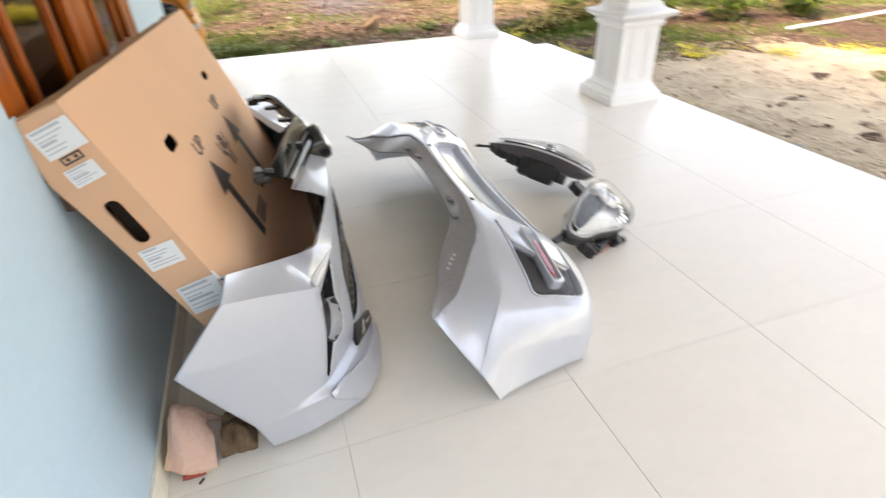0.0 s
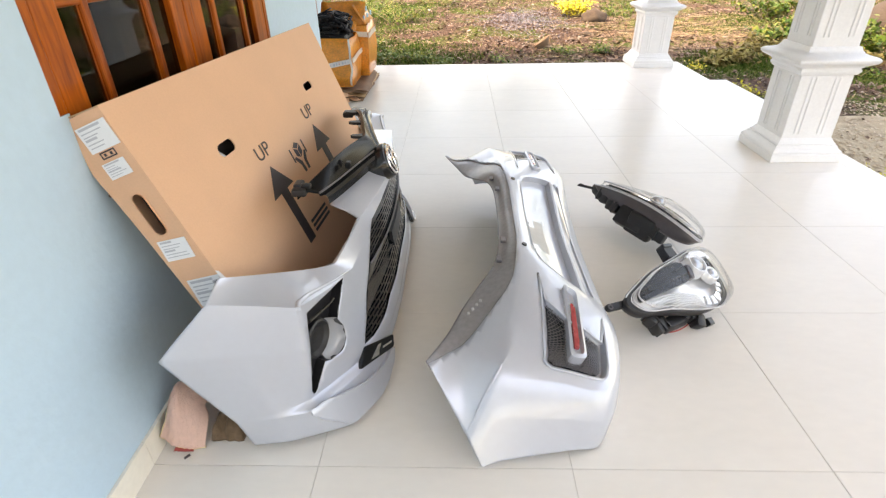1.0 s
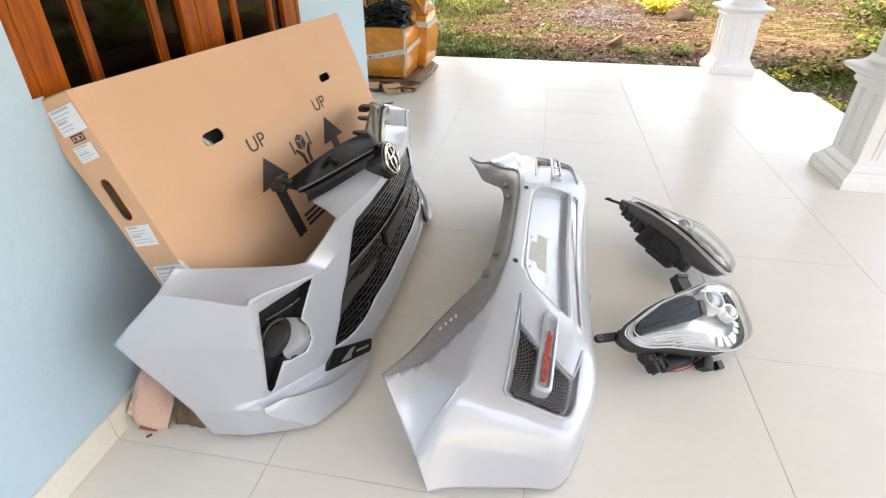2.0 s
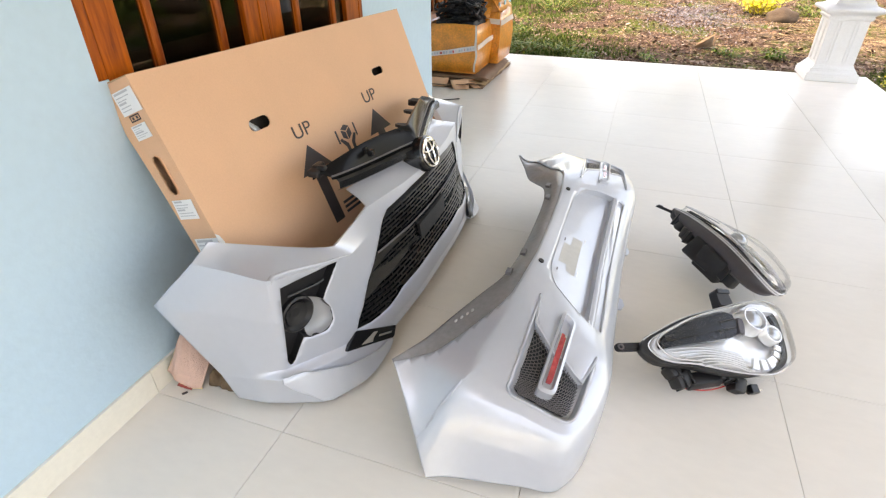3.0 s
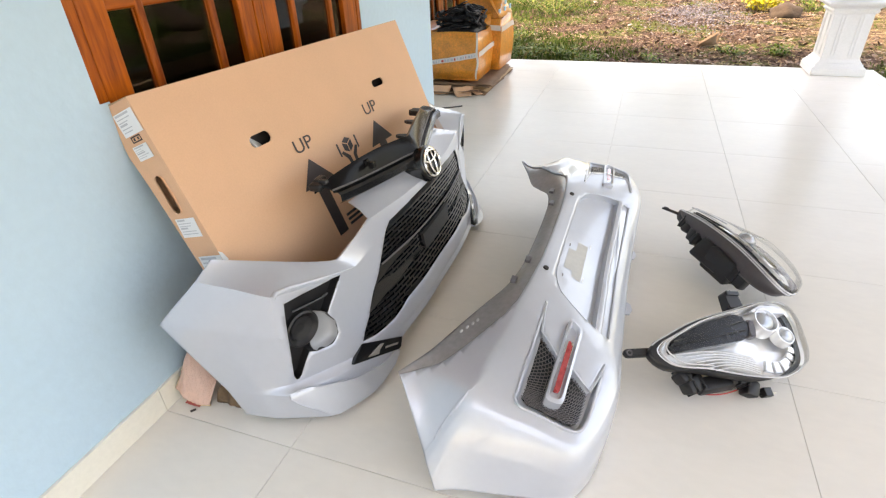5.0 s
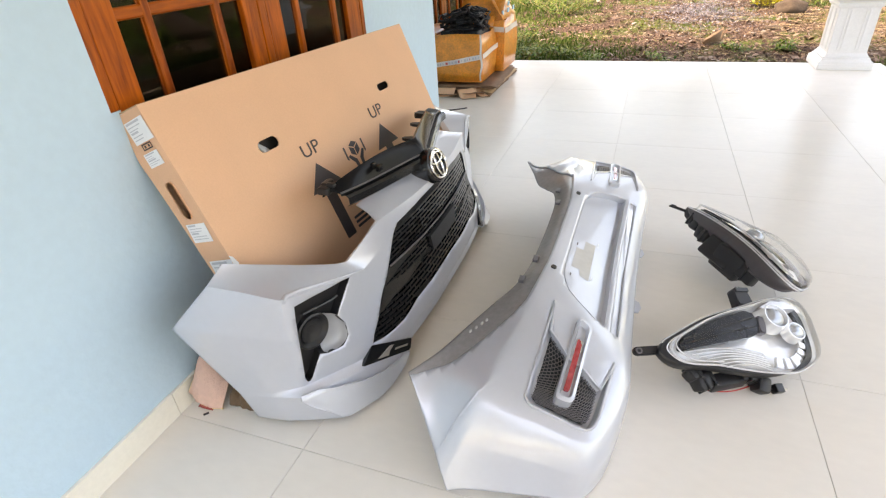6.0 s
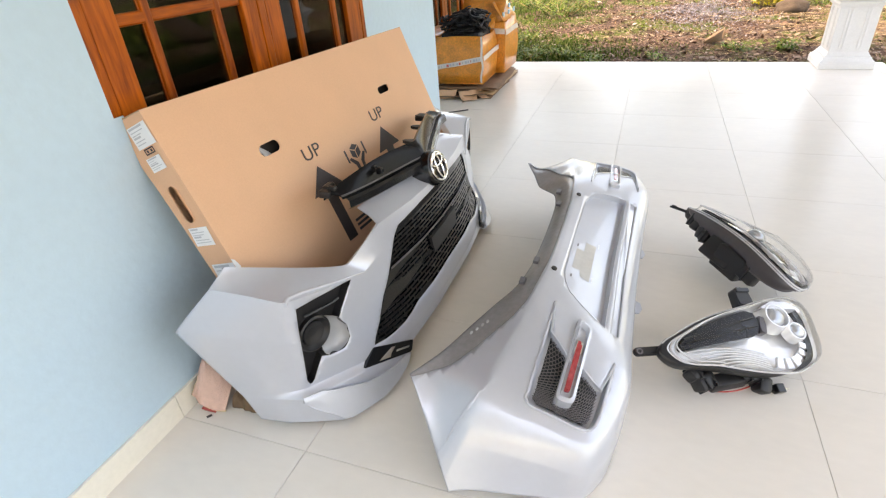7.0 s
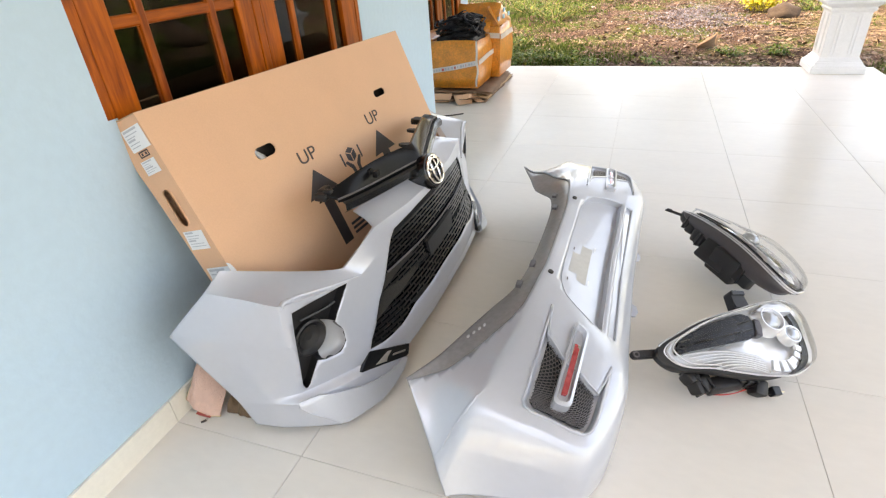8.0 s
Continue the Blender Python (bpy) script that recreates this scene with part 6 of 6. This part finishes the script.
def shrub(x, y, r, h, n, material, name, label, leaf=0.07):
    """A low plant: thin stems and many small leaves, uneven in outline."""
    z = ground_z(x, y)
    root = thing(name, (x, y, z), label, "plant")
    stems, leaves = bmesh.new(), Heap()
    for k in range(max(5, n // 45)):
        a, rr = rng.uniform(0, 6.28), r * math.sqrt(rng.random()) * 0.9
        top = Vector((x + rr * math.cos(a), y + rr * math.sin(a), z + h * rng.uniform(0.5, 1.0)))
        foot = Vector((x + 0.25 * rr * math.cos(a), y + 0.25 * rr * math.sin(a), z - 0.02))
        mid = (top + foot) / 2 + Vector((rng.normal(0, 0.03), rng.normal(0, 0.03), 0.03))
        tube([foot, mid, top], lambda f: 0.006 * (1.2 - f), 5, stems)
        for _ in range(n // max(5, n // 45)):
            f = rng.uniform(0.25, 1.05)
            p = foot.lerp(mid, f * 2) if f < 0.5 else mid.lerp(top, f * 2 - 1)
            q = p + Vector((rng.normal(0, 0.06), rng.normal(0, 0.06), rng.normal(0, 0.03)))
            ln = leaf * rng.uniform(0.5, 1.3)
            leaves.leaf((q.x, q.y, max(q.z, z + 0.01)), ln, ln * 0.55, rng.uniform(0, 6.28), rng.normal(0.1, 0.5), rng.uniform(-0.1, 0.12))
    part("stem", stems, STRAW, root)
    me = bpy.data.meshes.new("foliage")
    me.from_pydata([(vx - x, vy - y, vz - z) for vx, vy, vz in leaves.v], [], leaves.f)
    me.materials.append(material)
    fo2 = new("foliage", me)
    fo2.parent = root
    return root


for x, y, r, h, n in ((7.3, 10.6, 0.9, 0.55, 1100), (8.6, 9.4, 1.0, 0.7, 1300), (6.9, 9.0, 0.5, 0.35, 500), (9.6, 7.4, 1.1, 0.8, 1300), (8.4, 7.3, 0.6, 0.5, 700), (10.2, 9.6, 1.2, 0.8, 1100), (5.9, 8.0, 0.5, 0.3, 500), (6.9, 6.7, 0.6, 0.5, 900), (7.6, 5.9, 0.7, 0.45, 900), (8.8, 5.6, 0.8, 0.5, 900)):
    shrub(x, y, r, h, n, WEED, "shrub", "low leafy green shrub in the garden", 0.09)
for x, y, r, h, n in ((0.35, 7.15, 0.30, 0.14, 350), (-0.5, 8.2, 0.5, 0.2, 500), (-1.0, 12.2, 0.9, 0.35, 900), (0.4, 14.0, 0.9, 0.35, 700), (-2.2, 10.5, 0.8, 0.3, 700), (1.6, 7.0, 0.2, 0.08, 150), (3.2, 7.6, 0.3, 0.1, 200), (-0.2, 6.75, 0.45, 0.25, 800), (0.75, 6.8, 0.35, 0.10, 350), (-0.6, 7.4, 0.5, 0.35, 900), (-1.6, 9.0, 0.8, 0.4, 1000), (-0.3, 11.0, 0.9, 0.3, 1000), (2.6, 7.5, 0.18, 0.07, 120), (4.9, 12.8, 0.6, 0.3, 500), (4.5, 11.6, 0.4, 0.2, 300), (6.0, 5.9, 0.35, 0.14, 250)):
    shrub(x, y, r, h, n, WEED, "weed_clump", "clump of small green weeds", 0.05)
for x, y, r, h, n in ((4.9, 6.85, 0.55, 0.24, 800), (5.5, 7.2, 0.5, 0.28, 700), (4.55, 6.55, 0.3, 0.14, 350), (6.1, 6.3, 0.45, 0.2, 500), (8.6, 8.2, 0.9, 0.75, 900), (9.8, 8.5, 1.0, 0.75, 1000), (11.0, 7.6, 1.0, 0.7, 900)):
    shrub(x, y, r, h, n, DRYWEED, "dry_shrub", "low tangle of dry olive-brown weeds", 0.08)
shrub(3.50, 11.5, 0.55, 0.34, 900, YELLOW, "yellow_shrub", "bright yellow leafed low shrub", 0.07)
for x, y, r, n in ((4.25, 5.05, 0.22, 260), (4.2, 6.35, 0.14, 120), (4.6, 4.7, 0.25, 200), (5.6, 4.35, 0.5, 420), (6.4, 3.9, 0.6, 420), (7.2, 3.4, 0.5, 300)):
    shrub(x, y, r, 0.05, n, YELLOW, "moss_patch", "patch of yellow-green moss and tiny weeds", 0.035)

ash = Heap()
for _ in range(4200):
    x, y = 2.4 + rng.normal(0, 0.50), 10.9 + rng.normal(0, 0.9)
    d = math.hypot(x - 2.5, y - 11.4)
    ash.leaf((x, y, ground_z(x, y) + 0.02 + 0.05 * math.exp(-d * d * 2) * rng.random()), rng.uniform(0.015, 0.06), rng.uniform(0.01, 0.03), rng.uniform(0, 6.28), rng.normal(0, 0.4), rng.uniform(-0.2, 0.2))
ash.put("ash_heap", ASH, "pale grey ash and burnt leaves on the soil", "ash")


def stone(x, y, sx, sy, sz, seed, material, name, label, category):
    bm = bmesh.new()
    bmesh.ops.create_icosphere(bm, subdivisions=3, radius=1)
    for v in bm.verts:
        k = 1 + 0.28 * noise.noise(v.co * 1.3 + Vector((seed, 0, 0))) + 0.1 * noise.noise(v.co * 4 + Vector((seed, 2, 0)))
        v.co = Vector((x + v.co.x * sx * k, y + v.co.y * sy * k, ground_z(x, y) + (v.co.z * k + 0.35) * sz))
    return tagged(obj(name, bm, material, smooth=70), label, category)


stone(3.78, 10.75, 0.26, 0.2, 0.16, 1.0, SOILROCK, "stone", "brown weathered stone beside the yellow shrub", "stone")
stone(4.9, 11.2, 0.22, 0.16, 0.10, 2.0, SOILROCK, "stone", "small brown stone in the soil", "stone")
stone(3.3, 9.2, 0.12, 0.09, 0.05, 3.0, SOILROCK, "stone", "small brown stone in the soil", "stone")
stone(9.6, 8.6, 2.2, 0.7, 0.45, 5.0, SOILROCK, "earth_bank", "bank of bare brown earth", "earth")
# big curled dry leaf by the porch edge
dl = bmesh.new()
rows_ = []
for i in range(13):
    f = i / 12
    w = 0.085 * math.sin(math.pi * min(1, f * 0.92 + 0.06)) ** 0.7
    rows_.append([dl.verts.new((2.36 + (f - 0.5) * 0.24 + 0.02 * math.sin(k), 8.0 + w * k / 3 + 0.05 * f, ground_z(2.36, 8.0) + 0.015 + 0.16 * (abs(k) / 3) ** 1.5 * (0.4 + f) * 0.8 + 0.03 * f)) for k in range(-3, 4)])
for p, q in zip(rows_, rows_[1:]):
    for k in range(6):
        dl.faces.new((p[k], p[k + 1], q[k + 1], q[k]))
big_leaf = tagged(obj("dry_leaf", dl, DRYLEAF, smooth=60), "large curled dry brown leaf on the soil", "leaf")
big_leaf.modifiers.new("thickness", "SOLIDIFY").thickness = 0.003
# pale pipe and slab edge in the grass
tagged(obj("pale_pipe", tube([(7.6, 4.75, ground_z(7.6, 4.75) + 0.03), (8.6, 4.85, ground_z(8.6, 4.85) + 0.03), (9.8, 4.9, ground_z(9.8, 4.9) + 0.03)], 0.02, 8), WHITE, smooth=60), "pale plastic pipe lying in the grass", "pipe")
shrub(3.99, 2.58, 0.16, 0.04, 160, YELLOW, "moss_patch", "patch of yellow-green moss and tiny weeds", 0.03)
tagged(obj("twig", tube([(-0.292, 3.855, 0.006), (-0.20, 3.90, 0.008), (-0.123, 3.966, 0.006)], 0.006, 6), INK), "small dark twig on the tiles", "twig")
tagged(obj("twig", tube([(0.10, 0.02, 0.004), (0.112, 0.035, 0.004)], 0.004, 6), INK), "small dark twig on the tiles", "twig")

# ---- trees round the garden, seen only as reflections in glass, paint and tiles ----
BARK = paint("bark", (0.11, 0.085, 0.065), 0.9, 0.0, 0.3, 12.0, bump=0.8, bscale=30.0)
CROWN = islands("tree_leaves", [(0.025, 0.06, 0.010), (0.055, 0.115, 0.018), (0.10, 0.16, 0.03), (0.16, 0.20, 0.05)], 0.45)


def tree(x, y, tall, wide, n):
    """A tapered trunk with limbs and a loose, uneven crown of small leaves."""
    z = GZ
    root = thing("tree", (x, y, z), "leafy green garden tree with a slender trunk", "tree", "garden trees")
    wood, leaves = bmesh.new(), Heap()
    top = Vector((x + rng.normal(0, 0.2), y + rng.normal(0, 0.2), z + tall * 0.8))
    tube([Vector((x, y, z - 0.1)).lerp(top, f) + Vector((0.08 * math.sin(5 * f), 0.08 * math.cos(4 * f), 0)) for f in [i / 8 for i in range(9)]], lambda f: 0.14 * (1.15 - f), 8, wood)
    for k in range(14):
        h0 = rng.uniform(0.30, 0.78)
        a = k * 2.4 + rng.normal(0, 0.3)
        reach = wide * rng.uniform(0.55, 1.0) * (1.1 - 0.45 * h0)
        p0 = Vector((x, y, z)).lerp(top, h0)
        p2 = p0 + Vector((reach * math.cos(a), reach * math.sin(a), tall * rng.uniform(0.08, 0.24)))
        p1 = p0.lerp(p2, 0.5) + Vector((0, 0, 0.12))
        tube([p0, p1, p2], lambda f: 0.045 * (1.1 - f), 5, wood)
        for _ in range(n // 14):
            f = rng.uniform(0.35, 1.1)
            q = p1.lerp(p2, f) + Vector(rng.normal(0, 0.13 * wide, 3))
            ln = rng.uniform(0.14, 0.34)
            leaves.leaf(tuple(q), ln, ln * 0.5, rng.uniform(0, 6.28), rng.normal(0, 0.6), rng.uniform(-0.1, 0.1))
    part("trunk", wood, BARK, root, smooth=50)
    me = bpy.data.meshes.new("crown")
    me.from_pydata([(a - x, b - y, c - z) for a, b, c in leaves.v], [], leaves.f)
    me.materials.append(CROWN)
    crown = new("crown", me)
    crown.parent = root


for x, y, tall, wide, n in ((-2.0, 23.0, 6.5, 2.6, 2200), (3.5, 25.0, 7.5, 3.0, 2600), (8.5, 22.0, 6.0, 2.5, 2000), (14.0, 19.0, 7.0, 2.8, 2200), (19.0, 12.0, 6.5, 2.7, 2000), (20.0, 5.0, 7.5, 3.0, 2400),
                            (19.0, -2.5, 6.0, 2.6, 2000), (16.0, -10.0, 7.0, 2.8, 2200), (6.5, -11.0, 5.5, 2.6, 2200), (2.6, -10.5, 5.0, 2.4, 2600), (-0.6, -9.5, 5.0, 2.4, 2400), (-4.0, -10.5, 5.5, 2.5, 2000)):
    tree(x, y, tall, wide, n)

# ---- floor tiles and skirting, piece by piece ----
def rounded_tile(sx, sy, h):
    bm = bmesh.new()
    bmesh.ops.create_cube(bm, size=1)
    bmesh.ops.transform(bm, matrix=Matrix.Diagonal((sx, sy, h, 1)), verts=bm.verts)
    top = [e for e in bm.edges if all(v.co.z > 0 for v in e.verts)]
    bmesh.ops.bevel(bm, geom=top, offset=0.0008, segments=1, affect="EDGES")
    me = bpy.data.meshes.new("tile")
    bm.to_mesh(me)
    bm.free()
    me.materials.append(FLOOR_TILE)
    return me


GAP = 0.0018
shared = {}
xs = [-0.86, -0.26, 0.54, 1.34, 2.14, 2.94, 3.74, FLOOR_X]
ys = [TILE * k for k in range(-5, 8)] + [FLOOR_Y]
for i in range(len(xs) - 1):
    for j in range(len(ys) - 1):
        x0, x1, y0, y1 = xs[i], xs[i + 1], ys[j], ys[j + 1]
        if y1 <= WALL_END:
            x0 = max(x0, 0.0)
        if x1 - x0 < 0.02:
            continue
        key = (round(x1 - x0, 3), round(y1 - y0, 3))
        if key not in shared:
            shared[key] = rounded_tile(key[0] - GAP, key[1] - GAP, 0.006)
        t = new("tile", shared[key])
        t.location = ((x0 + x1) / 2, (y0 + y1) / 2, -0.003)
        t.parent = floor
skirting = thing("baseboard", (0.006, -0.5, 0), "cream skirting tiles along the foot of the wall", "baseboard", kind="structure")
for j in range(-5, 4):
    y0, y1 = TILE * j, min(TILE * (j + 1), WALL_END)
    if y0 < BACK_Y:
        continue
    part("skirting_tile", box((0.0, y0 + 0.001, 0.0005), (0.012, y1 - 0.001, 0.105), 0.0012), SKIRT, skirting)
